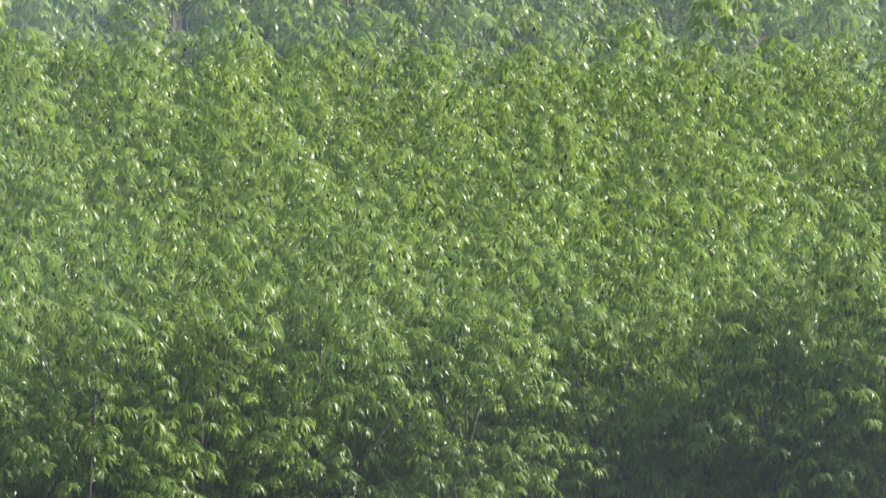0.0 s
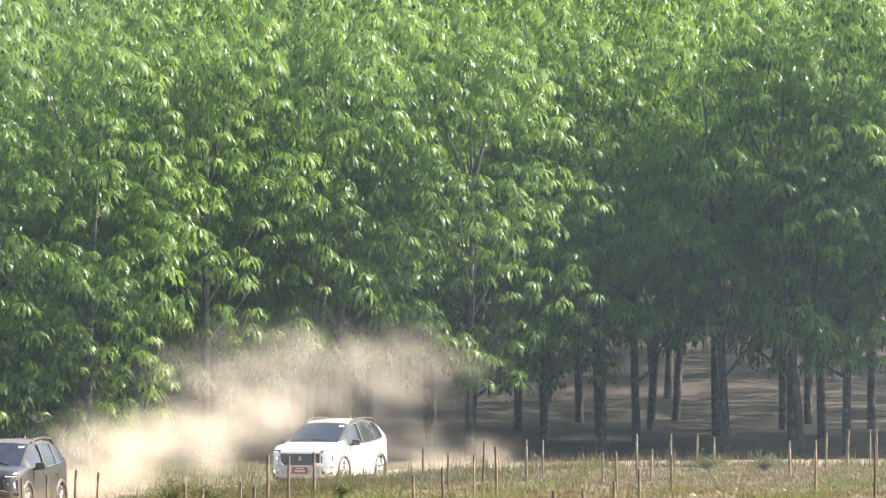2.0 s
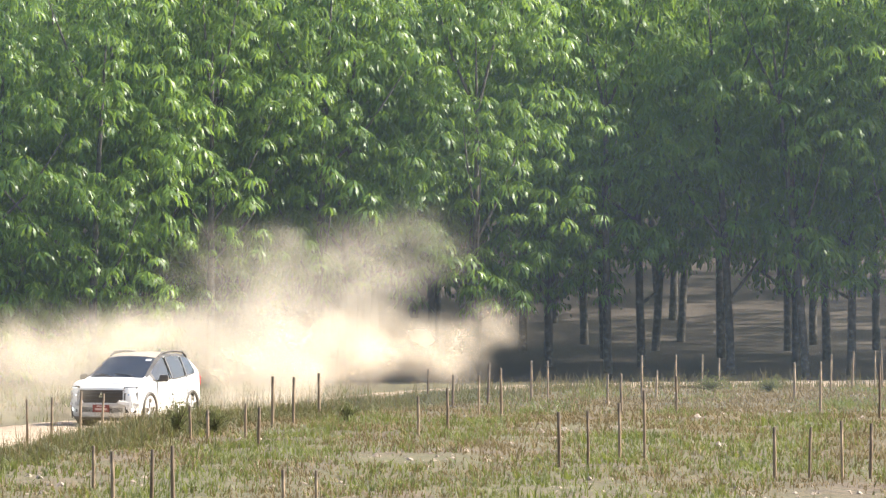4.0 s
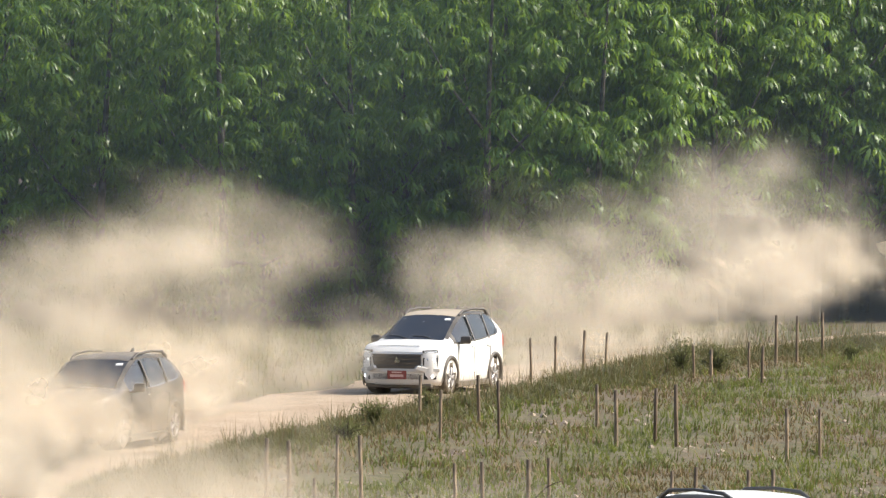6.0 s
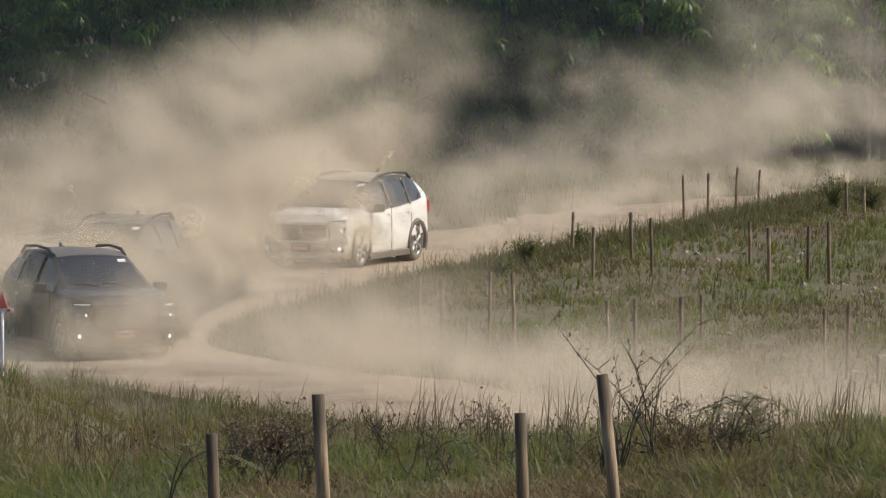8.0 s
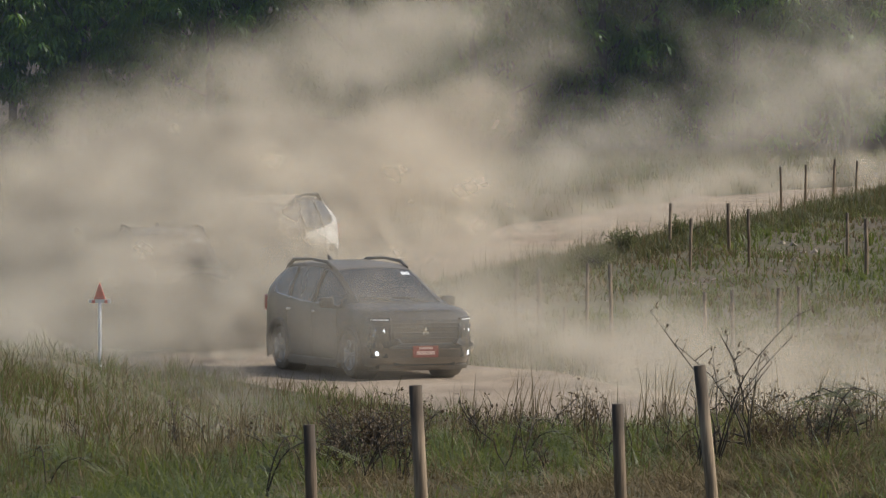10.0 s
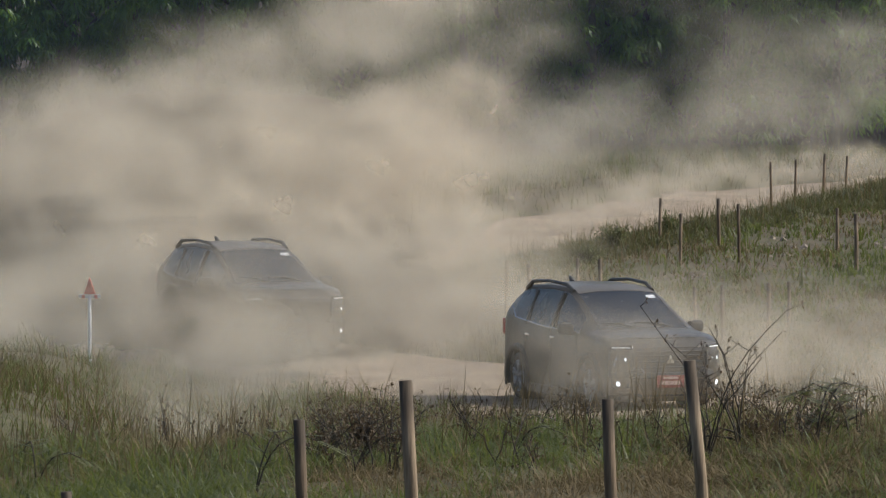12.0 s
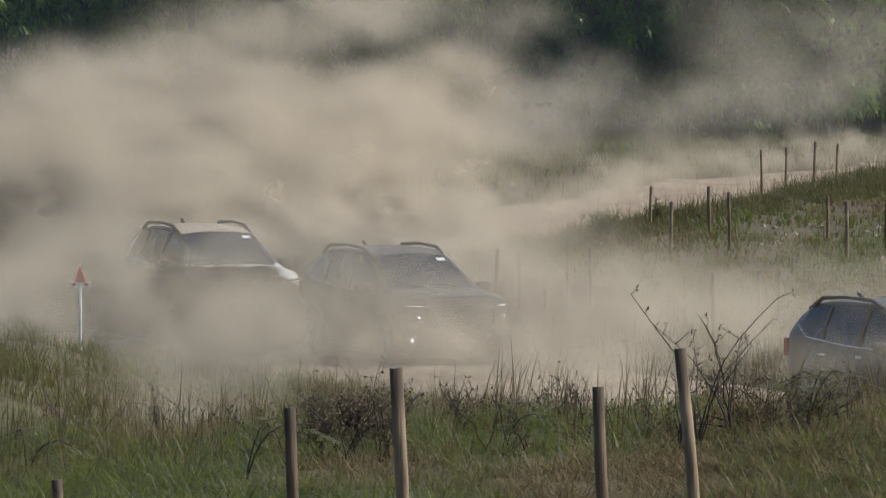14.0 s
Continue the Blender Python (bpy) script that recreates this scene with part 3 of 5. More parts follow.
def box(bm, cx, cy, cz, sx, sy, sz, bevel=0.0, m=None):
    r = bmesh.ops.create_cube(bm, size=1.0)
    vs = r["verts"]
    bmesh.ops.scale(bm, vec=(sx, sy, sz), verts=vs)
    if bevel:
        es = list({e for v in vs for e in v.link_edges})
        out = bmesh.ops.bevel(bm, geom=es, offset=bevel, segments=2, affect="EDGES", profile=0.6)
        vs = list({v for f in out["faces"] for v in f.verts} | {v for v in vs if v.is_valid})
    if m is not None:
        bmesh.ops.transform(bm, matrix=m, verts=vs)
    bmesh.ops.translate(bm, vec=(cx, cy, cz), verts=vs)
    return bm


def block(name, parent, mat, c, s, bevel=0.012, turn=(0, 0, 0), label=""):
    bm = bmesh.new()
    box(bm, *c, *s, bevel, pose(0, 0, 0, *turn))
    return part(name, bm, mat, parent, label)


def prism(name, parent, mat, outline, thick, m, label="", bevel=0.006):
    """A flat outline in y and z given depth along x, then placed by m."""
    bm = bmesh.new()
    vs = [bm.verts.new((0, y, z)) for y, z in outline]
    f = bm.faces.new(vs)
    ex = bmesh.ops.extrude_face_region(bm, geom=[f])
    bmesh.ops.translate(bm, vec=(thick, 0, 0), verts=[v for v in ex["geom"] if isinstance(v, bmesh.types.BMVert)])
    bmesh.ops.recalc_face_normals(bm, faces=bm.faces)
    if bevel:
        bmesh.ops.bevel(bm, geom=list(bm.edges), offset=bevel, segments=1, affect="EDGES")
    bmesh.ops.transform(bm, matrix=m, verts=bm.verts)
    return part(name, bm, mat, parent, label)


def lathe(profile, n=28):
    """Round about the y axis: profile of (radius, y)."""
    V, F = [], []
    for k in range(n):
        a = 2 * math.pi * k / n
        V += [(r * math.cos(a), y, r * math.sin(a)) for r, y in profile]
    m = len(profile)
    for k in range(n):
        for j in range(m - 1):
            a, b = k * m + j, (k + 1) % n * m + j
            F.append((a, a + 1, b + 1, b))
    return V, F


def wheel(parent, x, y):
    w = new("wheel")
    w.parent = parent
    w.location = (x, y, 0.34)
    side = 1 if y > 0 else -1
    v, f = lathe([(0.23, -0.10), (0.29, -0.108), (0.325, -0.095), (0.34, -0.05), (0.342, 0), (0.34, 0.05), (0.325, 0.095), (0.29, 0.108), (0.23, 0.10), (0.22, 0), (0.23, -0.10)])
    raw_part("tyre", v, f, TYRE, w)
    v, f = lathe([(0.235, 0.10 * side), (0.215, 0.085 * side), (0.205, 0.0), (0.05, -0.02 * side), (0.0, -0.02 * side)], 24)
    pieces = [(v, f)]
    for k in range(5):
        for da in (-0.13, 0.13):
            a = 2 * math.pi * k / 5
            p, q = np.array([math.cos(a) * 0.04, 0.088 * side, math.sin(a) * 0.04]), np.array([math.cos(a + da) * 0.218, 0.092 * side, math.sin(a + da) * 0.218])
            pieces.append(tube([p, (p + q) / 2, q], [0.028, 0.022, 0.024], 5))
    v, f = lathe([(0.06, 0.06 * side), (0.058, 0.10 * side), (0.0, 0.104 * side)], 12)
    pieces.append((v, f))
    v, f = join(pieces)
    raw_part("rim", v, f, ALLOY, w, "dusty alloy rim with paired spokes")
    return w


def arch(parent, x, side):
    """Plastic lip round a wheel opening."""
    V, F = [], []
    n = 22
    for k in range(n + 1):
        a = radians(-24 + 228 * k / n)
        for r, y in ((0.365, 0.80), (0.375, 0.915), (0.445, 0.925), (0.46, 0.885)):
            V.append((x + r * math.cos(a), y * side, 0.36 + r * math.sin(a) * 0.98))
    for k in range(n):
        for j in range(3):
            a = k * 4 + j
            F.append((a, a + 1, a + 5, a + 4))
    raw_part("wheel_arch", V, F, TRIM, parent, "black plastic wheel arch lip")
    v, f = lathe([(0.40, 0.78 * side), (0.40, 0.55 * side), (0.0, 0.55 * side)], 20)
    raw_part("wheel_well", np.array(v) + np.array([x, 0, 0.36]), f, TRIM, parent)


def mpv(colour, roof, label, lamps):
    car = new("car")
    bumper = SILVER if colour == "white" else GRILLE
    pick = {}
    rows = [car_section(x) for x in CAR_X]
    n = len(rows[0])
    for i in range(len(CAR_X) - 1):
        x = 0.5 * (CAR_X[i] + CAR_X[i + 1])
        for r in range(n - 1):
            kind = face_kind(x, r)
            if kind:
                for side in (1, -1):
                    name = kind + ("_l" if side > 0 else "_r") if kind.endswith("window") else kind
                    q = [(CAR_X[a], rows[a][b][0] * side, rows[a][b][1]) for a, b in ((i, r), (i + 1, r), (i + 1, r + 1), (i, r + 1))]
                    pick.setdefault(name, []).append(q if side < 0 else q[::-1])
    for end in (0, -1):            # nose and tail closed
        ring = rows[end]
        for r in range(n - 1):
            q = [(CAR_X[end], ring[r][0], ring[r][1]), (CAR_X[end], -ring[r][0], ring[r][1]), (CAR_X[end], -ring[r + 1][0], ring[r + 1][1]), (CAR_X[end], ring[r + 1][0], ring[r + 1][1])]
            pick["body"].append(q if end == 0 else q[::-1])
    names = {"front_window": "side_window", "rear_window": "side_window", "quarter_window": "side_window"}
    for kind, quads in pick.items():
        bm = bmesh.new()
        for q in quads:
            bm.faces.new([bm.verts.new(p) for p in q])
        bmesh.ops.remove_doubles(bm, verts=bm.verts, dist=0.0008)
        if (kind.endswith(("_l", "_r"))) or kind in ("windshield", "rear_screen"):
            bmesh.ops.translate(bm, vec=(0, 0, -0.004), verts=bm.verts)
        for f in bm.faces:
            f.smooth = True
        base = kind.rsplit("_", 1)[0] if kind.endswith(("_l", "_r")) else kind
        mat = GLASS if base.endswith("window") or base in ("windshield", "rear_screen") else roof if base == "roof" else TRIM if base == "window_frame" else PAINT[colour]
        part(names.get(base, base), bm, mat, car)
    block("underbody", car, TRIM, (0, 0, 0.30), (4.0, 1.45, 0.16))
    for x, y in WHEELS:
        wheel(car, x, y)
        arch(car, x, 1 if y > 0 else -1)
    for side in (1, -1):
        block("side_sill", car, TRIM, (0.0, 0.875 * side, 0.29), (1.95, 0.07, 0.12), 0.02)
        v, f = tube([(0.12, 0.60 * side, 1.56), (-0.12, 0.61 * side, 1.645), (-0.8, 0.62 * side, 1.675), (-1.45, 0.61 * side, 1.645), (-1.70, 0.60 * side, 1.54)], [0.03, 0.028, 0.022, 0.028, 0.035], 7)
        raw_part("roof_rail", v, f, TRIM, car, "black roof rail")
        mir = block("door_mirror", car, TRIM, (0.78, 1.0 * side, 1.09), (0.13, 0.23, 0.16), 0.055, (0, 0, 12 * side))
        block("mirror_arm", mir, TRIM, (0.80, 0.90 * side, 1.03), (0.07, 0.12, 0.05), 0.01)
        for hx in (-0.02, -1.0):
            block("door_handle", car, CHROME if colour != "white" else PAINT[colour], (hx, 0.888 * side, 0.945), (0.17, 0.03, 0.032), 0.01)
        for gx_, gh in ((0.92, 0.60), (-0.09, 0.72), (-1.08, 0.5)):
            block("door_seam", car, TRIM, (gx_, 0.8925 * side, 0.70), (0.006, 0.010, gh), 0)
        v, f = tube([(1.0, 0.862 * side, 1.035), (-0.5, 0.866 * side, 1.075), (-1.5, 0.862 * side, 1.15), (-1.80, 0.80 * side, 1.30)], [0.012, 0.012, 0.012, 0.008], 5)
        raw_part("window_trim", v, f, CHROME if colour != "white" else TRIM, car)
        for px, tilt in ((-0.09, 3), (-1.09, -3)):
            block("door_pillar", car, TRIM, (px, 0.775 * side, 1.31), (0.07, 0.02, 0.50), 0.004, (23 * side, tilt, 0))
        # lamps: slim upper strip, tall cluster below, fog lamp
        turn = -41 * side
        m = Matrix.Translation((2.13, 0.675 * side, 0)) @ pose(0, 0, 0, 0, 0, turn * -1)
        lo, hi = -0.17, 0.17
        strip = prism("light_strip", car, LAMP_DARK, [(lo, 0.885), (hi, 0.885), (hi, 0.935), (lo, 0.925)], 0.05, m)
        prism("lit_strip", strip, LIT_DIM if lamps else REFLECTOR, [(lo + 0.03, 0.895), (hi - 0.03, 0.895), (hi - 0.03, 0.907), (lo + 0.03, 0.904)], 0.058, m, bevel=0)
        prism("lamp_surround", car, bumper, [(lo - 0.03, 0.60), (hi + 0.01, 0.58), (hi + 0.02, 0.845), (lo - 0.03, 0.845)], 0.042, m, "satin lamp surround")
        head = prism("headlight", car, LAMP_DARK, [(lo, 0.66), (hi - 0.02, 0.63), (hi, 0.80), (lo, 0.80)], 0.05, m)
        for k, (yy, zz) in enumerate(((-0.06, 0.755), (0.06, 0.755), (0.08, 0.69))):
            v, f = lathe([(0.034, 0.0), (0.029, 0.012), (0.0, 0.016)], 12)
            mm = m @ Matrix.Translation((0.052, yy * (1 if side > 0 else -1), zz)) @ pose(0, 0, 0, 0, 0, -90)
            ob = raw_part("lens", [mm @ Vector(q) for q in v], f, LIT if (k == (1 if side > 0 else 0)) and lamps else REFLECTOR, head)
        v, f = lathe([(0.034, 0.0), (0.028, 0.012), (0.0, 0.016)], 12)
        mm = m @ Matrix.Translation((0.07, 0.03 * side, 0.47)) @ pose(0, 0, 0, 0, 0, -90)
        fog = prism("fog_lamp", car, LAMP_DARK, [(lo + 0.02, 0.41), (hi - 0.04, 0.41), (hi - 0.04, 0.53), (lo + 0.02, 0.53)], 0.06, m)
        raw_part("lens", [mm @ Vector(q) for q in v], f, LIT if lamps else REFLECTOR, fog)
        prism("bumper_shield", car, bumper, [(-0.30 * side, 0.66), (-0.36 * side, 0.60), (-0.16 * side, 0.55), (0.2 * side, 0.54), (0.2 * side, 0.60), (-0.1 * side, 0.62)][::side], 0.075, m, "satin bumper trim")
        block("tail_lamp", car, RED_LENS, (-2.16, 0.70 * side, 1.0), (0.12, 0.20, 0.22), 0.02)
    # front
    grille = prism("grille", car, TRIM, [(-0.50, 0.60), (0.50, 0.60), (0.58, 0.86), (-0.58, 0.86)], 0.05, Matrix.Translation((2.215, 0, 0)))
    for z in (0.66, 0.73, 0.80):
        block("grille_bar", grille, GRILLE, (2.27, 0, z), (0.02, 1.0 + (z - 0.6) * 0.5, 0.018), 0.006)
    for a in range(3):
        mm = Matrix.Translation((2.275, 0, 0.745)) @ pose(0, 0, 0, 120 * a)
        prism("badge", grille, CHROME, [(0, 0), (0.028, 0.032), (0, 0.066), (-0.028, 0.032)], 0.016, mm, "plain chrome diamond", 0)
    block("bumper_bar", car, bumper, (2.235, 0, 0.565), (0.09, 1.22, 0.075), 0.02)
    intake = block("lower_intake", car, TRIM, (2.225, 0, 0.46), (0.07, 1.12, 0.13), 0.015)
    block("skid_plate", car, bumper, (2.205, 0, 0.345), (0.10, 1.0, 0.06), 0.02, (0, 20, 0))
    block("lower_lip", car, TRIM, (2.12, 0, 0.29), (0.14, 1.45, 0.07), 0.02)
    plate = block("number_plate", car, PLATE, (2.285, 0, 0.49), (0.014, 0.42, 0.15), 0.004)
    block("plate_bar", plate, PLATE_BAR, (2.294, 0, 0.475), (0.004, 0.30, 0.045), 0)
    block("plate_bar", plate, PLATE_BAR, (2.294, 0, 0.535), (0.004, 0.22, 0.025), 0)
    for k in range(11):
        block("bonnet_mark", car, bumper, (2.12, -0.42 + 0.084 * k, 1.005), (0.02, 0.05, 0.012), 0)
    # windshield details
    block("sticker", car, STICKER, (0.40, 0.46, 1.486), (0.09, 0.13, 0.004), 0, (0, 24, 0))
    for y0 in (0.42, -0.12):
        v, f = tube([(1.28, y0, 1.115), (1.17, y0 - 0.2, 1.165), (1.14, y0 - 0.5, 1.175)], [0.009, 0.009, 0.005], 4)
        raw_part("wiper", v, f, TRIM, car)
    v, f = tube([(-1.45, 0, 1.61), (-1.53, 0, 1.67), (-1.60, 0, 1.70)], [0.045, 0.03, 0.008], 6)
    raw_part("roof_antenna", v, f, TRIM, car)
    block("rear_bumper", car, TRIM, (-2.22, 0, 0.47), (0.12, 1.5, 0.20), 0.03)
    block("spoiler", car, PAINT[colour], (-1.93, 0, 1.525), (0.24, 1.02, 0.035), 0.015, (0, -18, 0))
    for ob in list(car.children_recursive):
        if ob.data and not ob.name.startswith(("tyre", "rim", "wheel")):
            co = np.empty(len(ob.data.vertices) * 3)
            ob.data.vertices.foreach_get("co", co)
            co[2::3] = np.interp(co[2::3], [0.0, 0.25, 0.35, 0.5, 0.75, 1.0, 1.1, 1.57, 1.8], [-0.09, 0.15, 0.255, 0.43, 0.725, 1.02, 1.125, 1.62, 1.855])
            ob.data.vertices.foreach_set("co", co)
            ob.data.update()
    car.scale = (1.05, 1.05, 1.05)
    return tagged(car, label, "car", "cars in the convoy")


CAR_WHITE = mpv("white", ROOF_DUST, "dusty white people carrier with red plate driving the dirt road", True)
CAR_GREY = mpv("grey", ROOF_DARK, "dusty dark grey people carrier with lit lamps in the dust", True)
CAR_BLACK = mpv("black", ROOF_DARK, "dusty black people carrier with black roof rails rounding the bend", True)
CAR_LEAD = mpv("white", PAINT["white"], "clean white people carrier driving away at the head of the convoy", False)

# seconds, metres along the road, metres to the side
TRIPS = [
    (CAR_WHITE, [(0, 134, 0), (1.5, 152.5, -0.3), (2.5, 164, -0.45), (5.0, 196, 0.25), (5.7, 205.8, 0.2), (6.1, 210.5, 0.1), (6.5, 214.5, 0), (7.0, 219.6, 0), (7.5, 224.3, 0), (8.2, 230, -0.3),
                 (8.7, 234, -0.3), (11.0, 248, -0.2), (11.7, 251.5, 0), (12.5, 255, 0.2), (13.3, 258.4, 0.5), (14.0, 261.6, 0.4)]),
    (CAR_GREY, [(0, 175, 0), (1.5, 193, 0.2), (2.5, 203, 0), (5.7, 233.4, 0), (6.1, 236.5, 0), (6.5, 238.8, -0.1), (7.0, 241.4, -0.2), (7.5, 244, 0), (8.2, 247, -0.2), (8.7, 249.5, 0),
                (11.0, 260.2, 0.2), (11.7, 262.9, 0.2), (12.5, 265.3, 0.4), (13.3, 268, 0.5), (14.0, 270.9, 0.4)]),
    (CAR_BLACK, [(0, 205, 0), (3, 232, 0), (5, 246, 0), (7.0, 256.8, -0.4), (7.5, 258.7, -0.3), (8.2, 261, 0), (8.7, 263.2, 0), (11.0, 274.5, 0), (11.7, 278.7, 0), (12.5, 282.9, 0.2), (13.3, 287, 0.2), (14.0, 291, 0)]),
    (CAR_LEAD, [(0, 244, 0), (3, 270, 0), (5, 285.5, 0.2), (6.1, 293.4, 0.3), (6.5, 296.4, 0.3), (8, 307, 0), (11, 330, 0), (14, 353, 0)]),
]


def trip(rows):
    ts, ss, os_ = (np.array(c, float) for c in zip(*rows))
    k = np.arange(0, 14.0001, 0.05)
    s = np.interp(k, ts, ss)
    o = np.interp(k, ts, os_)
    ker = np.hanning(15)
    ker /= ker.sum()
    pad = lambda v: np.concatenate([v[0] + (np.arange(-7, 0)) * (v[1] - v[0]), v, v[-1] + np.arange(1, 8) * (v[-1] - v[-2])])
    return k, np.convolve(pad(s), ker, "valid"), np.convolve(pad(o), ker, "valid")


def heading(s):
    early = 4.5 * float(smooth(244, 252, s) * smooth(272, 262, s))       # nose turned in ahead of the bend
    a, b = road_at(s - 1.4 + 0.3 * early), road_at(s + 1.4 + early)
    slide = radians(7) * float(smooth(262, 225, s))      # tail a little out on the loose descent
    return math.atan2(b[1] - a[1], b[0] - a[0]) - slide


def car_pose(s, o, t):
    h = heading(s)
    p = road_at(s) + np.array([-math.sin(h), math.cos(h)]) * o
    f, b = p + 1.4 * np.array([math.cos(h), math.sin(h)]), p - 1.4 * np.array([math.cos(h), math.sin(h)])
    zf, zb = float(gz(*f)), float(gz(*b))
    pitch = math.degrees(math.atan2(zf - zb, 2.8)) + 0.25 * math.sin(t * 9 + s)
    return pose(p[0], p[1], (zf + zb) / 2 + 0.05, 0.3 * math.sin(t * 7 + s * 0.6), -pitch, math.degrees(h))


def drive():
    for car, rows in TRIPS:
        k, s, o = trip(rows)
        walk(car, [(t, car_pose(a, b, t)) for t, a, b in zip(k[::2], s[::2], o[::2])])
        for w in [c for c in car.children if c.name.startswith("wheel") and "_" not in c.name]:
            tt = np.arange(0, 14.001, 1 / 15)
            walk(w, [(t, Matrix.Translation(w.location) @ Matrix.Rotation(float(np.interp(t, k, s)) / 0.357, 4, "Y")) for t in tt])

# ---------- stakes ----------
def stake(x, y, h, r, rng, label, group, sink=0.35, tilt=0.0):
    lean = rng.uniform(-0.03, 0.03, 2) * (0.3 if tilt else 1) + np.array([tilt, 0])
    V, F = tube([(-lean[0] * sink, -lean[1] * sink, -sink), (lean[0] * h * 0.5 + rng.uniform(-0.01, 0.01), lean[1] * h * 0.5, h * 0.5), (lean[0] * h, lean[1] * h, h)], [r * 1.05, r * rng.uniform(0.92, 1.05), r * 0.95], 9)
    me = bpy.data.meshes.new("stake")
    me.from_pydata([tuple(v) for v in V], [], F)
    me.polygons.foreach_set("use_smooth", [len(p.vertices) == 4 for p in me.polygons])
    me.materials.append(STAKE)
    ob = new("stake", me)
    ob.location = (x, y, float(gz(x, y)))
    return tagged(ob, label, "stake", group)


def new_stake_rows():
    rng = np.random.default_rng(21)
    by_bend = [(0.91, 161.5, 1.23), (1.29, 162.2, 1.16), (2.08, 160.5, 1.29), (2.47, 159.7, 1.29), (4.17, 192.7, 0.9), (4.37, 184.2, 1.0), (5.3, 190.9, 1.0), (5.55, 185.9, 1.13),
               (7.25, 218.4, 1.05), (7.88, 220.9, 1.03), (8.67, 224.3, 1.1), (9.03, 220.3, 1.06), (8.12, 218.3, 0.28), (3.97, 157.2, 0.95), (4.33, 153.4, 1.17), (5.3, 161.4, 0.83), (5.64, 161.2, 0.88)]
    middle = [(7.58, 189.3, 0.9), (7.72, 183.6, 1.08), (8.52, 184.6, 1.09), (8.88, 183.5, 1.19), (10.8, 215.2, 0.75), (11.18, 215.0, 0.63), (12.01, 214.7, 0.8), (12.01, 209.7, 0.86), (13.13, 223.6, 1.18),
              (13.84, 227.1, 1.11), (14.98, 235.5, 1.07), (10.74, 179.4, 1.0), (11.41, 180.1, 0.93), (7.27, 151.6, 1.11), (7.6, 151.3, 1.16), (8.39, 150.3, 1.19), (8.73, 149.2, 1.27), (8.04, 150.3, 0.44), (1.7, 161.0, 0.57)]
    upper = [(18.96, 236.0, 1.04), (20.39, 250.9, 1.18), (19.65, 237.7, 1.22), (22.09, 257.3, 1.09), (22.64, 258.5, 1.09), (19.01, 253.5, 0.79), (19.32, 249.0, 0.85), (16.94, 219.8, 1.03), (15.99, 216.2, 0.95),
             (17.55, 197.7, 1.16), (18.15, 197.7, 1.16), (23.41, 249.4, 0.81), (22.91, 240.4, 1.02), (19.0, 199.8, 1.23), (25.43, 261.0, 1.26), (19.55, 200.0, 1.5)]
    by_wood = [(25.83, 261.0, 0.84), (27.87, 276.0, 1.02), (24.11, 238.5, 0.95), (28.62, 276.0, 1.07), (29.03, 275.0, 1.01), (29.21, 257.3, 1.06), (32.56, 277.6, 1.04), (28.05, 241.4, 1.31), (33.22, 277.8, 1.13),
               (34.11, 279.7, 1.09), (34.29, 279.4, 1.13), (35.92, 280.3, 0.87), (28.57, 233.3, 1.37), (36.27, 280.3, 0.87), (21.66, 194.3, 1.05), (22.27, 193.5, 1.05), (22.81, 192.4, 1.19), (23.43, 192.8, 1.13)]
    for x, y, h in by_bend + middle + upper + by_wood:
        stake(x, y, h, rng.uniform(0.028, 0.039), rng, "thin weathered wooden stake standing in the dry meadow", "meadow stakes")
    for x, y, top, r, tilt in ((-0.168, 41.5, 5.419, 0.031, -0.035), (-0.672, 44, 5.112, 0.029, -0.04), (0.760, 44.5, 5.182, 0.029, -0.045), (1.135, 42.5, 5.457, 0.029, -0.075), (-1.89, 47, 4.597, 0.028, -0.02)):
        stake(x, y, top - float(gz(x, y)), r, rng, "stout pale wooden stake among the bank grass", "bank stakes", 0.35, tilt)


new_stake_rows()


# ---------- marker ----------
def marker():
    x, y = -4.97, 131.5
    z = float(gz(x, y))
    ob = tagged(new("route_marker"), "white post with a red triangle arrow on a white crossbar", "marker")
    ob.location = (x, y, z)
    white, red = plain("marker_white", (0.75, 0.76, 0.78), 0.5), plain("marker_red", (0.55, 0.05, 0.035), 0.5)
    v, f = tube([(0, 0, -0.3), (0, 0, 0.6), (0, 0, 1.08)], [0.024, 0.024, 0.024], 8)
    raw_part("post", v, f, white, ob)
    block("crossbar", ob, white, (0, 0, 1.045), (0.30, 0.03, 0.05), 0.008)
    for s in (-0.085, 0.085):
        block("crossbar_mark", ob, red, (s, -0.018, 1.04), (0.045, 0.01, 0.05), 0.003)
    prism("arrow", ob, red, [(-0.08, 1.07), (0.08, 1.07), (0.0, 1.31)], 0.02, pose(0, -0.01, 0, 0, 0, -90))


marker()

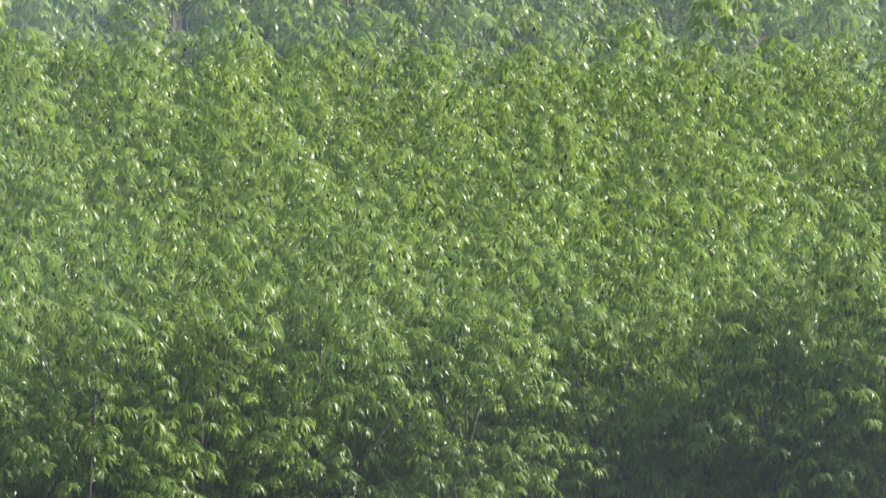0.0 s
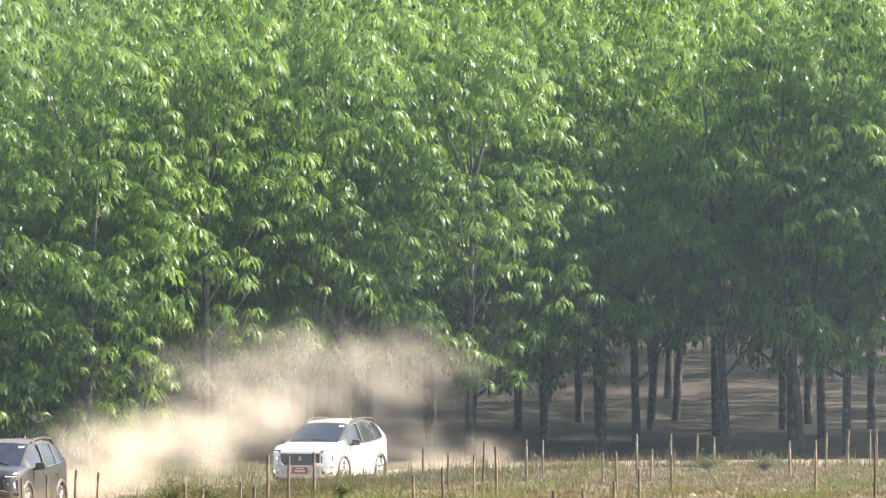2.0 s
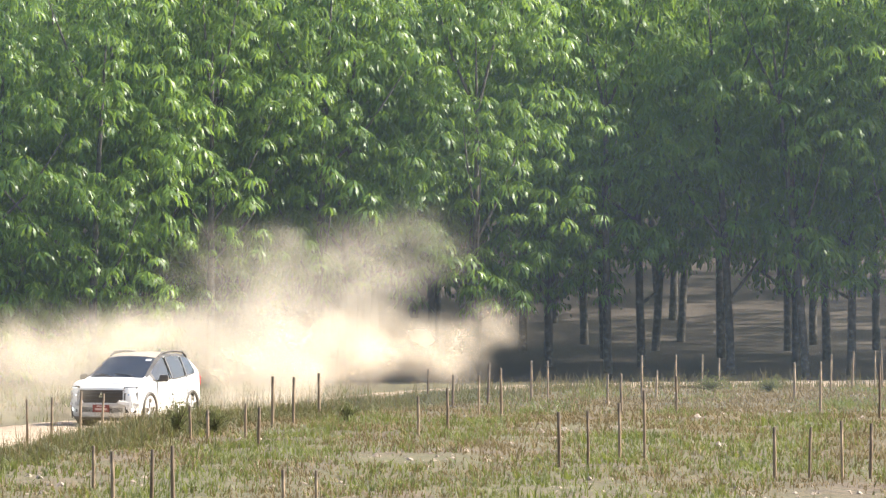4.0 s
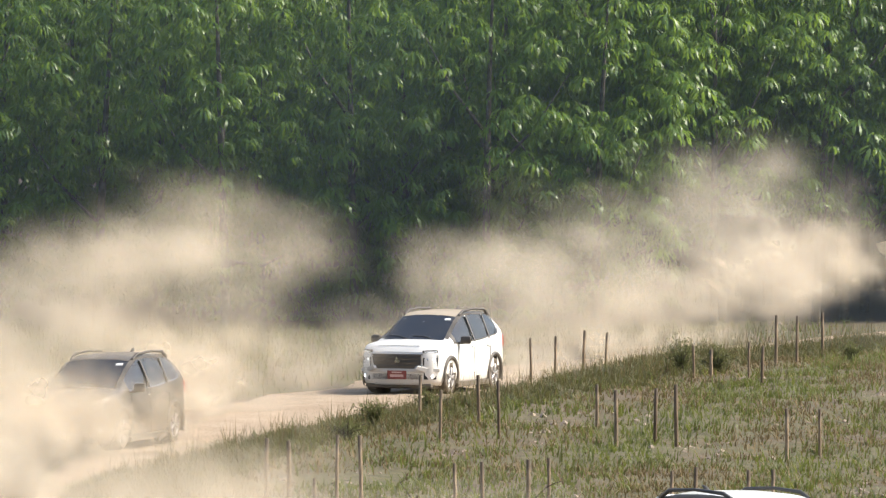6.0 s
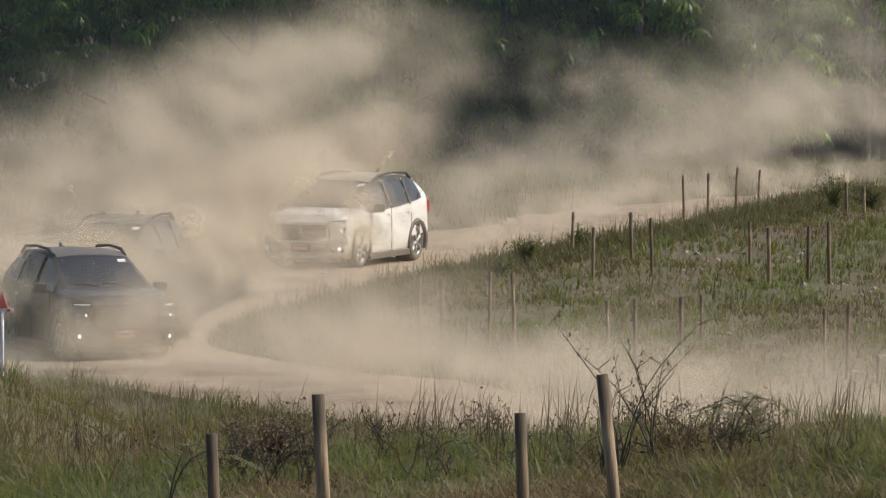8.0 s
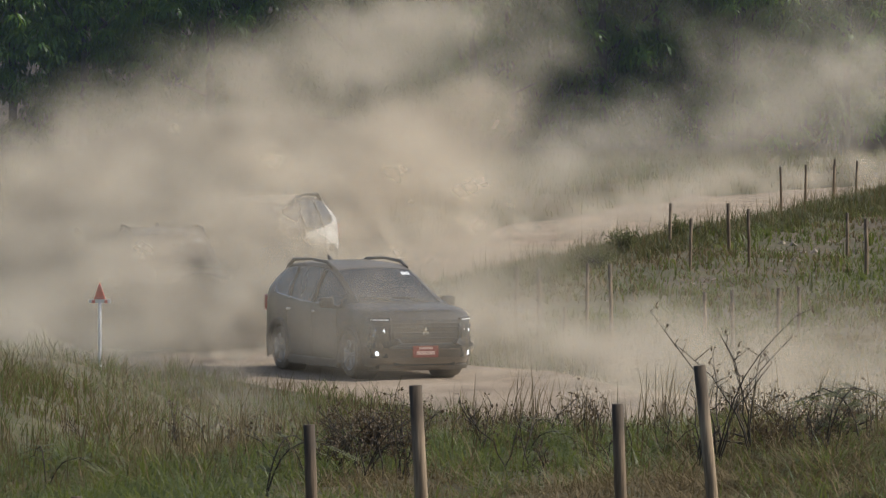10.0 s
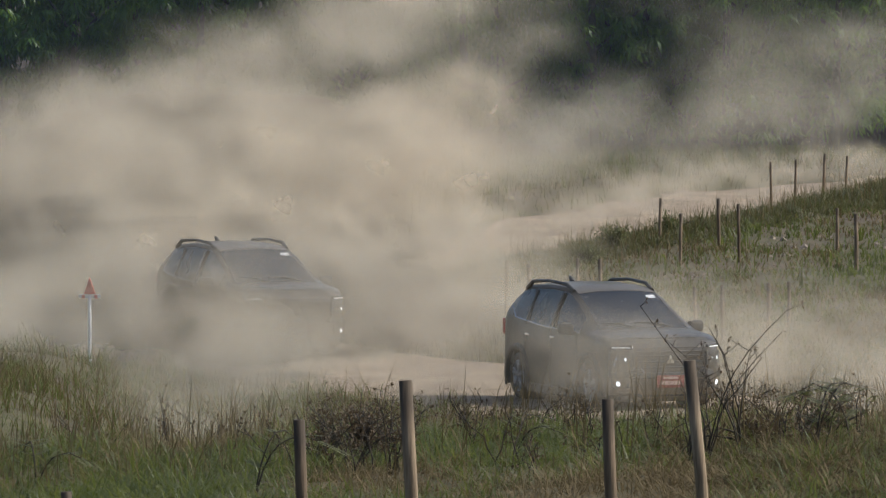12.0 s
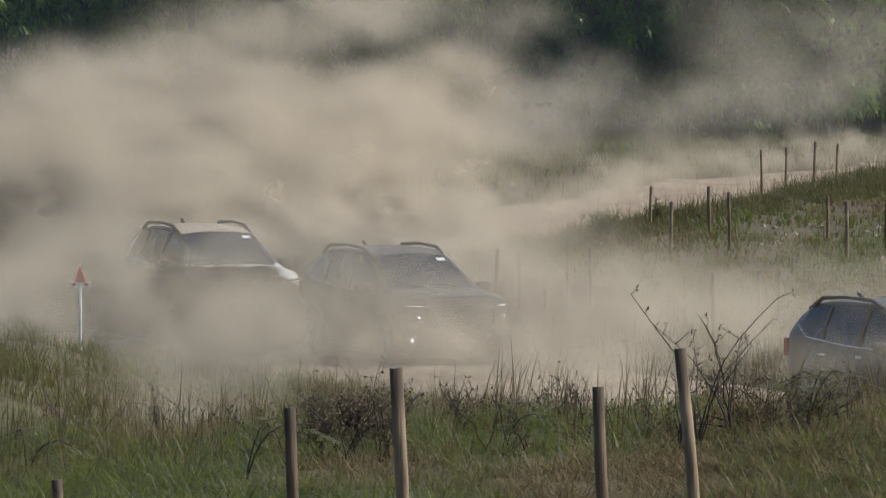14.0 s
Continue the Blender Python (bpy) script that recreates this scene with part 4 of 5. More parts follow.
# ---------- grass ----------
def blades(name, pts, rng, height, width, mat, bend=0.5, segs=2):
    """Many bent grass blades rooted at pts (x, y)."""
    n = len(pts)
    z = gz(pts[:, 0], pts[:, 1]) - 0.02
    a = rng.uniform(0, 2 * np.pi, n)
    h = height * rng.uniform(0.5, 1.3, n) * (1 + 0.4 * np.sin(pts[:, 0] * 6.1 + 2 * np.sin(pts[:, 1])) * np.sin(pts[:, 1] * 1.7 + pts[:, 0]))
    w = width * rng.uniform(0.7, 1.3, n)
    d = np.stack([np.cos(a), np.sin(a)], 1)
    s = np.stack([-np.sin(a), np.cos(a)], 1)
    k = bend * rng.uniform(0.2, 1.4, n)
    V = np.zeros((n, 2 * segs + 1, 3))
    for j in range(segs + 1):
        t = j / segs
        cx = pts + d * (k * h * t * t)[:, None]
        cz = z + h * t * (1 - 0.25 * k * t)
        ww = w * (1 - 0.55 * t)
        if j < segs:
            for q, sg in ((0, 1), (1, -1)):
                V[:, 2 * j + q, :2] = cx + sg * s * ww[:, None] / 2
                V[:, 2 * j + q, 2] = cz
        else:
            V[:, 2 * j, :2] = cx
            V[:, 2 * j, 2] = cz
    m = 2 * segs + 1
    base = np.arange(n) * m
    F = []
    for j in range(segs - 1):
        F += np.stack([base + 2 * j, base + 2 * j + 1, base + 2 * j + 3, base + 2 * j + 2], 1).tolist()
    F += np.stack([base + 2 * segs - 2, base + 2 * segs - 1, base + 2 * segs], 1).tolist()
    me = bpy.data.meshes.new(name)
    me.from_pydata(V.reshape(-1, 3).tolist(), [], F)
    me.materials.append(mat)
    return new(name, me)


def patchy(x, y, seed):
    return (np.sin(x * 0.9 + seed) * np.sin(y * 0.31 + seed * 2) + 0.6 * np.sin(x * 2.1 - y * 0.5 + seed) + 0.5 * np.sin(y * 0.9 + x * 0.4 + 3 * seed)) / 2.1


def scatter(rng, n, x0, x1, y0, y1, clump=0.0, per=1):
    c = np.stack([rng.uniform(x0, x1, n), rng.uniform(y0, y1, n)], 1)
    if per > 1:
        c = np.repeat(c, per, 0) + rng.normal(0, clump, (n * per, 2))
    return c


def wedge(p, margin=0.6):
    """Keeps what lies in the stretch of land that the valley opens towards."""
    return p[(p[:, 0] > -0.052 * p[:, 1] - margin) & (p[:, 0] < 0.128 * p[:, 1] + margin)]


def grow():
    rng = np.random.default_rng(77)
    # near bank
    p = scatter(rng, 3600, -3.4, 3.7, 40, 62, 0.075, 24)
    f = patchy(p[:, 0] * 1.6, p[:, 1], 1.0)
    tagged(blades("bank_grass", p[f > -0.35], rng, 0.19, 0.008, GRASS_G, 1.7, 3), "green ragged grass on the near bank", "grass", kind="stuff")
    tagged(blades("dry_bank_grass", p[f < -0.12], rng, 0.17, 0.006, GRASS_D, 2.0, 3), "straw-coloured dry grass on the near bank", "grass", kind="stuff")
    p = scatter(rng, 420, -3.4, 3.7, 52, 61, 0.05, 5)
    tagged(blades("tall_bank_grass", p, rng, 0.40, 0.006, GRASS_D, 0.5, 3), "tall thin seeding grass along the bank edge", "grass", kind="stuff")
    p = scatter(rng, 900, 1.15, 2.7, 45, 55, 0.09, 16)
    tagged(blades("withered_bank_grass", p, rng, 0.17, 0.009, GRASS_D, 1.6, 3), "reddish-brown withered grass on the near bank", "grass", kind="stuff")
    # far side of the bank by the marker
    p = scatter(rng, 4600, -8, 6.0, 94, 162, 0.14, 9)
    order = np.argsort(ROAD_LINE[300:, 1])
    p = p[(road_dist(p[:, 0], p[:, 1]) > 2.7) & (p[:, 0] < np.interp(p[:, 1], ROAD_LINE[300:, 1][order], ROAD_LINE[300:, 0][order]))]
    f = patchy(p[:, 0], p[:, 1], 4.0)
    tagged(blades("marker_bank_grass", p[f < 0.45], rng, 0.36, 0.010, GRASS_D, 1.0, 3), "tall dry grass round the marker", "grass", kind="stuff")
    tagged(blades("marker_bank_green", p[f > -0.35], rng, 0.34, 0.012, GRASS_G, 1.2, 3), "green grass round the marker", "grass", kind="stuff")
    # meadow
    p = wedge(scatter(rng, 36000, -2, 38, 134, 283, 0.22, 6))
    r = road_dist(p[:, 0], p[:, 1])
    order = np.argsort(ROAD_LINE[:, 1])
    inside = p[:, 0] > np.interp(p[:, 1], ROAD_LINE[order, 1], ROAD_LINE[order, 0])
    p, r = p[(r > 2.5) & inside], r[(r > 2.5) & inside]
    f = patchy(p[:, 0] * 0.8, p[:, 1] * 0.5, 2.0) + rng.normal(0, 0.25, len(p)) + 0.6 * smooth(250, 195, p[:, 1]) - 0.45
    bare = patchy(p[:, 0] * 0.55, p[:, 1] * 0.6, 7.0) + rng.normal(0, 0.15, len(p))
    tagged(blades("meadow_grass", p[(f > -0.12) & (bare < 0.42)], rng, 0.23, 0.028, GRASS_G, 1.0), "short green meadow grass", "grass", kind="stuff")
    tagged(blades("dry_meadow_grass", p[(f < 0.3) & (bare < 0.62)], rng, 0.20, 0.024, GRASS_D, 1.2), "dry straw-coloured meadow grass", "grass", kind="stuff")
    sv = rng.uniform(158, 264, 9000)
    pv, ah = np.array([road_at(a) for a in sv]), np.array([road_at(a + 1.0) for a in sv])
    tv = (ah - pv) / np.linalg.norm(ah - pv, axis=1)[:, None]
    pv = pv + np.stack([-tv[:, 1], tv[:, 0]], 1) * (2.7 + 2.6 * rng.uniform(0, 1, len(sv)) ** 1.4)[:, None]
    pv = np.repeat(pv, 5, 0) + rng.normal(0, 0.09, (len(pv) * 5, 2))
    tagged(blades("leafy_verge_weeds", pv, rng, 0.24, 0.030, VERGE, 0.9), "dense leafy weeds on the road verge", "weeds", kind="stuff")
    q = scatter(rng, 6500, -17, 19, 165, 281, 0.3, 6)
    rq = road_dist(q[:, 0], q[:, 1])
    q = q[(rq > 2.8) & (q[:, 0] < np.interp(q[:, 1], ROAD_LINE[order, 1], ROAD_LINE[order, 0]))]
    tagged(blades("rough_field_grass", q[::2], rng, 0.34, 0.022, GRASS_D, 0.9), "rough dry grass between road and woods", "grass", kind="stuff")
    tagged(blades("green_field_grass", q[1::2], rng, 0.38, 0.024, GRASS_G, 0.8), "rough green grass between road and woods", "grass", kind="stuff")
    edge = p[(r < 4.8) & (rng.uniform(0, 1, len(p)) < 0.8)]
    tagged(blades("verge_weeds", edge, rng, 0.42, 0.018, VERGE, 0.8), "tall green weeds along the road verge", "weeds", kind="stuff")
    tagged(blades("dry_verge_weeds", edge[::2] + 0.05, rng, 0.55, 0.012, GRASS_D, 0.4), "tall dry weeds along the road verge", "weeds", kind="stuff")


grow()


def stones():
    """Clods and stones in the bare strips of the meadow, joined in one piece."""
    rng = np.random.default_rng(9)
    p = wedge(scatter(rng, 9000, 0, 36, 140, 270))
    bare = patchy(p[:, 0] * 0.55, p[:, 1] * 0.6, 7.0)
    p = p[(bare > 0.25) & (road_dist(p[:, 0], p[:, 1]) > 3)]
    near = scatter(rng, 260, 0.2, 7, 146, 166)
    p = np.concatenate([p, near[road_dist(near[:, 0], near[:, 1]) > 3]])
    order = np.argsort(ROAD_LINE[:, 1])
    p = p[p[:, 0] > np.interp(p[:, 1], ROAD_LINE[order, 1], ROAD_LINE[order, 0])]
    base = np.array([(1, 0, 0), (0, 1, 0), (-1, 0, 0), (0, -1, 0), (0.1, 0.1, 0.8), (0.55, 0.5, 0.45), (-0.5, 0.5, 0.4), (-0.5, -0.55, 0.5), (0.55, -0.5, 0.35)])
    fc = [(0, 5, 8), (0, 1, 5), (1, 6, 5), (1, 2, 6), (2, 7, 6), (2, 3, 7), (3, 8, 7), (3, 0, 8), (4, 5, 6), (4, 6, 7), (4, 7, 8), (4, 8, 5)]
    V, F = [], []
    for k, (x, y) in enumerate(p):
        s = 0.03 + 0.08 * rng.uniform() ** 2.5
        a = rng.uniform(0, 6.28)
        R = np.array([[math.cos(a), -math.sin(a), 0], [math.sin(a), math.cos(a), 0], [0, 0, 1]])
        v = (base * rng.uniform(0.7, 1.3, (9, 3))) @ R.T * s + np.array([x, y, float(gz(x, y)) - 0.015])
        F += [tuple(i + 9 * k for i in g) for g in fc]
        V.append(v)
    m = plain("meadow_stone", (0.30, 0.245, 0.19), 0.9, 0.0, 0.35, 3.0)
    ob = raw_part("stones", np.concatenate(V), F, m, None, "pale stones and clods in bare meadow soil", True)
    tagged(ob, category="stones", kind="stuff")


stones()

# ---------- weeds and shrubs ----------
STEM = plain("dark_weed_stem", (0.05, 0.04, 0.03), 0.9, 0.0, 0.3)


def bent_stem(rng, h, lean, az, n=6):
    o = np.array([math.cos(az), math.sin(az)])
    return [np.array([o[0] * lean * h * t * t + rng.normal(0, 0.008) * (t > 0), o[1] * lean * h * t * t, h * t * (1 - 0.3 * lean * t)]) for t in np.linspace(0, 1, n)]


def leaflet(p, d, n, ln, wd):
    """A small pointed leaf from p along d."""
    return [p, p + d * ln * 0.45 + n * wd, p + d * ln, p + d * ln * 0.45 - n * wd], [(0, 1, 2, 3)]


def place(ob, x, y, sink=0.02):
    ob.location = (x, y, float(gz(x, y)) - sink)
    return ob


def seed_weed(x, y, h, stems, seed, mat=WEED_DRY):
    """Thin branching stalks with seed heads."""
    rng = np.random.default_rng(seed)
    ob = new("seeding_weed")
    st, hd = [], []
    for k in range(stems):
        path = bent_stem(rng, h * rng.uniform(0.55, 1.1), rng.uniform(0.1, 0.7), rng.uniform(0, 6.28))
        root = np.array([rng.normal(0, 0.06), rng.normal(0, 0.06), 0])
        path = [p + root for p in path]
        st.append(tube(path, np.linspace(0.005, 0.002, len(path)), 4))
        for j in range(9):
            t = rng.uniform(0.45, 1)
            i = min(int(t * (len(path) - 1)), len(path) - 2)
            p = path[i] + (path[i + 1] - path[i]) * rng.uniform()
            q = p + rng.normal(0, 0.05, 3) + np.array([0, 0, 0.02])
            st.append(tube([p, (p + q) / 2, q], [0.0015, 0.0012, 0.001], 3))
            for _ in range(3):
                d = rng.normal(0, 1, 3)
                d /= np.linalg.norm(d)
                n = np.cross(d, (0.3, 0.2, 0.9))
                hd.append(leaflet(q, d, n / np.linalg.norm(n), 0.022, 0.007))
    v, f = join(st)
    tagged(raw_part("stem_mass", v, f, STEM, ob), kind="stuff")
    v, f = join(hd)
    tagged(raw_part("seed_mass", v, f, mat, ob), kind="stuff")
    return tagged(place(ob, x, y), "dry dark weed with small seed heads on the bank", "weed", "bank weeds")


def bare_twigs(x, y, h, n, seed):
    rng = np.random.default_rng(seed)
    ob = new("bare_twig_shrub")
    st, tips = [], []
    for k in range(n):
        path = bent_stem(rng, h * rng.uniform(0.6, 1.1), rng.uniform(0.1, 0.55), rng.uniform(0, 6.28), 8)
        st.append(tube(path, np.linspace(0.0055, 0.002, 8), 5))
        for j in range(3, 8):
            if rng.uniform() < 0.75:
                q = path[j] + np.array([rng.normal(0, 0.05), rng.normal(0, 0.05), rng.uniform(0.02, 0.08)])
                st.append(tube([path[j], (path[j] + q) / 2 + rng.normal(0, 0.006, 3), q], [0.003, 0.002, 0.0015], 4))
                for _ in range(2):
                    d = rng.normal(0, 1, 3)
                    d /= np.linalg.norm(d)
                    m = np.cross(d, (0.1, 0.4, 0.9))
                    tips.append(leaflet(q, d, m / np.linalg.norm(m), 0.03, 0.006))
    v, f = join(st)
    tagged(raw_part("twig_mass", v, f, STEM, ob), kind="stuff")
    v, f = join(tips)
    tagged(raw_part("withered_foliage", v, f, WEED_DRY, ob), kind="stuff")
    return tagged(place(ob, x, y), "bare thin twigs with a few withered leaves", "shrub")


def frond_plant(x, y, fronds, ln, seed, az0=None, rise=0.8):
    """Arching stems with feathered leaves."""
    rng = np.random.default_rng(seed)
    ob = new("feathery_plant")
    st, lf = [], []
    for k in range(fronds):
        az = rng.uniform(0, 6.28) if az0 is None else az0 + rng.normal(0, 0.5)
        o = np.array([math.cos(az), math.sin(az), 0])
        L = ln * rng.uniform(0.7, 1.15)
        path = [o * L * t * (0.25 + 0.75 * t) + np.array([0, 0, L * rise * rng.uniform(0.97, 1.03) * math.sin(t * 2.2)]) for t in np.linspace(0, 1, 9)]
        st.append(tube(path, np.linspace(0.006, 0.002, 9), 4))
        for j in range(2, 9):
            d0 = path[j] - path[j - 1]
            d0 /= np.linalg.norm(d0)
            for sg in (1, -1):
                side = np.cross(d0, (0, 0, 1))
                side = side / np.linalg.norm(side) * sg * 0.8 + d0 * 0.5 + np.array([0, 0, -0.15])
                side /= np.linalg.norm(side)
                pl = 0.11 * rng.uniform(0.7, 1.2)
                q = path[j] + side * pl
                st.append(tube([path[j], (path[j] + q) / 2, q], [0.0015, 0.001, 0.0008], 3))
                for m in range(7):
                    b = path[j] + side * pl * (m + 1) / 7
                    for s2 in (1, -1):
                        n = np.cross(side, (0, 0, 1)) * s2
                        lf.append(leaflet(b, n / np.linalg.norm(n) * 0.9 + side * 0.3, side, 0.036, 0.006))
    v, f = join(st)
    tagged(raw_part("stem_mass", v, f, STEM, ob), kind="stuff")
    v, f = join(lf)
    tagged(raw_part("frond_foliage", v, f, WEED, ob), kind="stuff")
    return tagged(place(ob, x, y), "low plant with arching feathery green fronds", "plant", "feathery bank plants")


def shrub(x, y, r, h, seed, mat=WEED, label="dark green low shrub on the meadow verge", leaf=0.07):
    rng = np.random.default_rng(seed)
    ob = new("shrub")
    st, lf = [], []
    for k in range(26):
        path = bent_stem(rng, h * rng.uniform(0.6, 1.1), rng.uniform(0.1, 1.1) * r / h, rng.uniform(0, 6.28))
        st.append(tube(path, np.linspace(0.012, 0.004, len(path)), 4))
        for j in range(34):
            t = rng.uniform(0.2, 1)
            i = min(int(t * 5), 4)
            p = path[i] + (path[i + 1] - path[i]) * rng.uniform() + rng.normal(0, 0.07, 3) * r
            d = rng.normal(0, 1, 3)
            d /= np.linalg.norm(d)
            n = np.cross(d, (0.2, 0.5, 0.8))
            lf.append(leaflet(p, d, n / np.linalg.norm(n), leaf * rng.uniform(0.7, 1.3), leaf * 0.22))
    v, f = join(st)
    tagged(raw_part("branch_mass", v, f, STEM, ob), kind="stuff")
    v, f = join(lf)
    tagged(raw_part("foliage", v, f, mat, ob), kind="stuff")
    return tagged(place(ob, x, y), label, "shrub", "low shrubs")


def near_plants():
    rng = np.random.default_rng(41)
    for k, (x, y) in enumerate([(-0.62, 54), (-0.52, 52.5), (-0.45, 55), (-0.70, 53), (-0.36, 54.2), (-0.56, 55.6), (-0.3, 52.8)]):
        seed_weed(x, y, 0.42, 9, 300 + k)
    for k in range(34):
        seed_weed(rng.uniform(-2.6, 2.6), rng.uniform(52, 60), rng.uniform(0.24, 0.44), 4, 320 + k)
    shrub(-0.50, 54.6, 0.34, 0.34, 850, WEED_DRY, "dark dry bush at the edge of the near bank", 0.035)
    shrub(-0.72, 54.2, 0.22, 0.22, 351, WEED_DRY, "dark dry bush at the edge of the near bank", 0.03)
    shrub(1.72, 54.0, 0.45, 0.22, 352, WEED_DRY, "low reddish-brown withered bush on the bank", 0.04)
    shrub(2.15, 55.0, 0.40, 0.24, 353, WEED, "low straggling green bush on the bank", 0.04)
    bare_twigs(1.42, 53, 1.0, 5, 360)
    bare_twigs(1.60, 53.3, 0.78, 5, 363)
    bare_twigs(1.30, 52.6, 0.6, 4, 364)
    bare_twigs(0.12, 55, 0.46, 5, 361)
    bare_twigs(1.85, 54, 0.42, 4, 362)
    for k, (x, y, ln, az) in enumerate([(-1.05, 51, 0.42, 0.4), (2.0, 53, 0.48, 0.3), (2.25, 54, 0.45, 2.2), (0.35, 54, 0.36, 0.7), (-2.3, 53, 0.36, 0.5)]):
        frond_plant(x, y, 2, ln * 1.05, 370 + k, az)
    for k, (x, y, r, h) in enumerate([(10.6, 216.5, 0.75, 0.95), (11.5, 218.5, 0.6, 0.7), (28.6, 273, 1.1, 0.6), (30.2, 272, 0.8, 0.5), (15.4, 231, 0.5, 0.5), (3.2, 190.5, 0.45, 0.5), (4.4, 195.5, 0.5, 0.5), (2.6, 185, 0.5, 0.45)]):
        shrub(x, y, r, h, 390 + k)


near_plants()

# ---------- dust ----------
def puff_mesh(seed, layers, flatness=0.75):
    """A cloud of unit radius made of many soft-edged sheets."""
    rng = np.random.default_rng(seed)
    V, F, U = [], [], []
    for k in range(layers):
        c = rng.normal(0, 0.34, 3) * np.array([1, 1, flatness])
        az = radians(40 + rng.uniform(-7, 7))
        el = radians(22 + rng.uniform(-7, 7))
        n = np.array([math.sin(az) * math.cos(el), -math.cos(az) * math.cos(el), math.sin(el)])
        u = np.cross((0, 0, 1), n)
        u /= np.linalg.norm(u)
        v = np.cross(n, u)
        r = rng.uniform(0.55, 0.95)
        o = len(V)
        V += [tuple(c + r * (a * u * 1.15 + b * v * flatness * 1.1)) for a, b in ((-1, -1), (1, -1), (1, 1), (-1, 1))]
        F.append((o, o + 1, o + 2, o + 3))
        U += [(0, 0), (1, 0), (1, 1), (0, 1)]
    me = bpy.data.meshes.new("dust_cloud")
    me.from_pydata(V, [], F)
    uv = me.uv_layers.new(name="uv")
    for l, q in zip(uv.data, U):
        l.uv = q
    return me


PUFFS = {}
for name, mat in (("thick", DUST), ("mid", DUST_MID), ("thin", DUST_THIN)):
    PUFFS[name] = []
    for k in range(5):
        me = puff_mesh(100 + k, 9)
        me.materials.append(mat)
        PUFFS[name].append(me)
DUST_JOBS = []


def puff(kind, k, size, rows):
    ob = new("dust_cloud", PUFFS[kind][k % 5])
    ob.scale = (size * 1.25, size * 1.6, size * 0.95)
    tagged(ob, "tan dust cloud drifting above the dirt road" if kind != "thin" else "thin tan dust haze drifting off the road", "dust", "road dust", "stuff")
    DUST_JOBS.append((ob, rows))


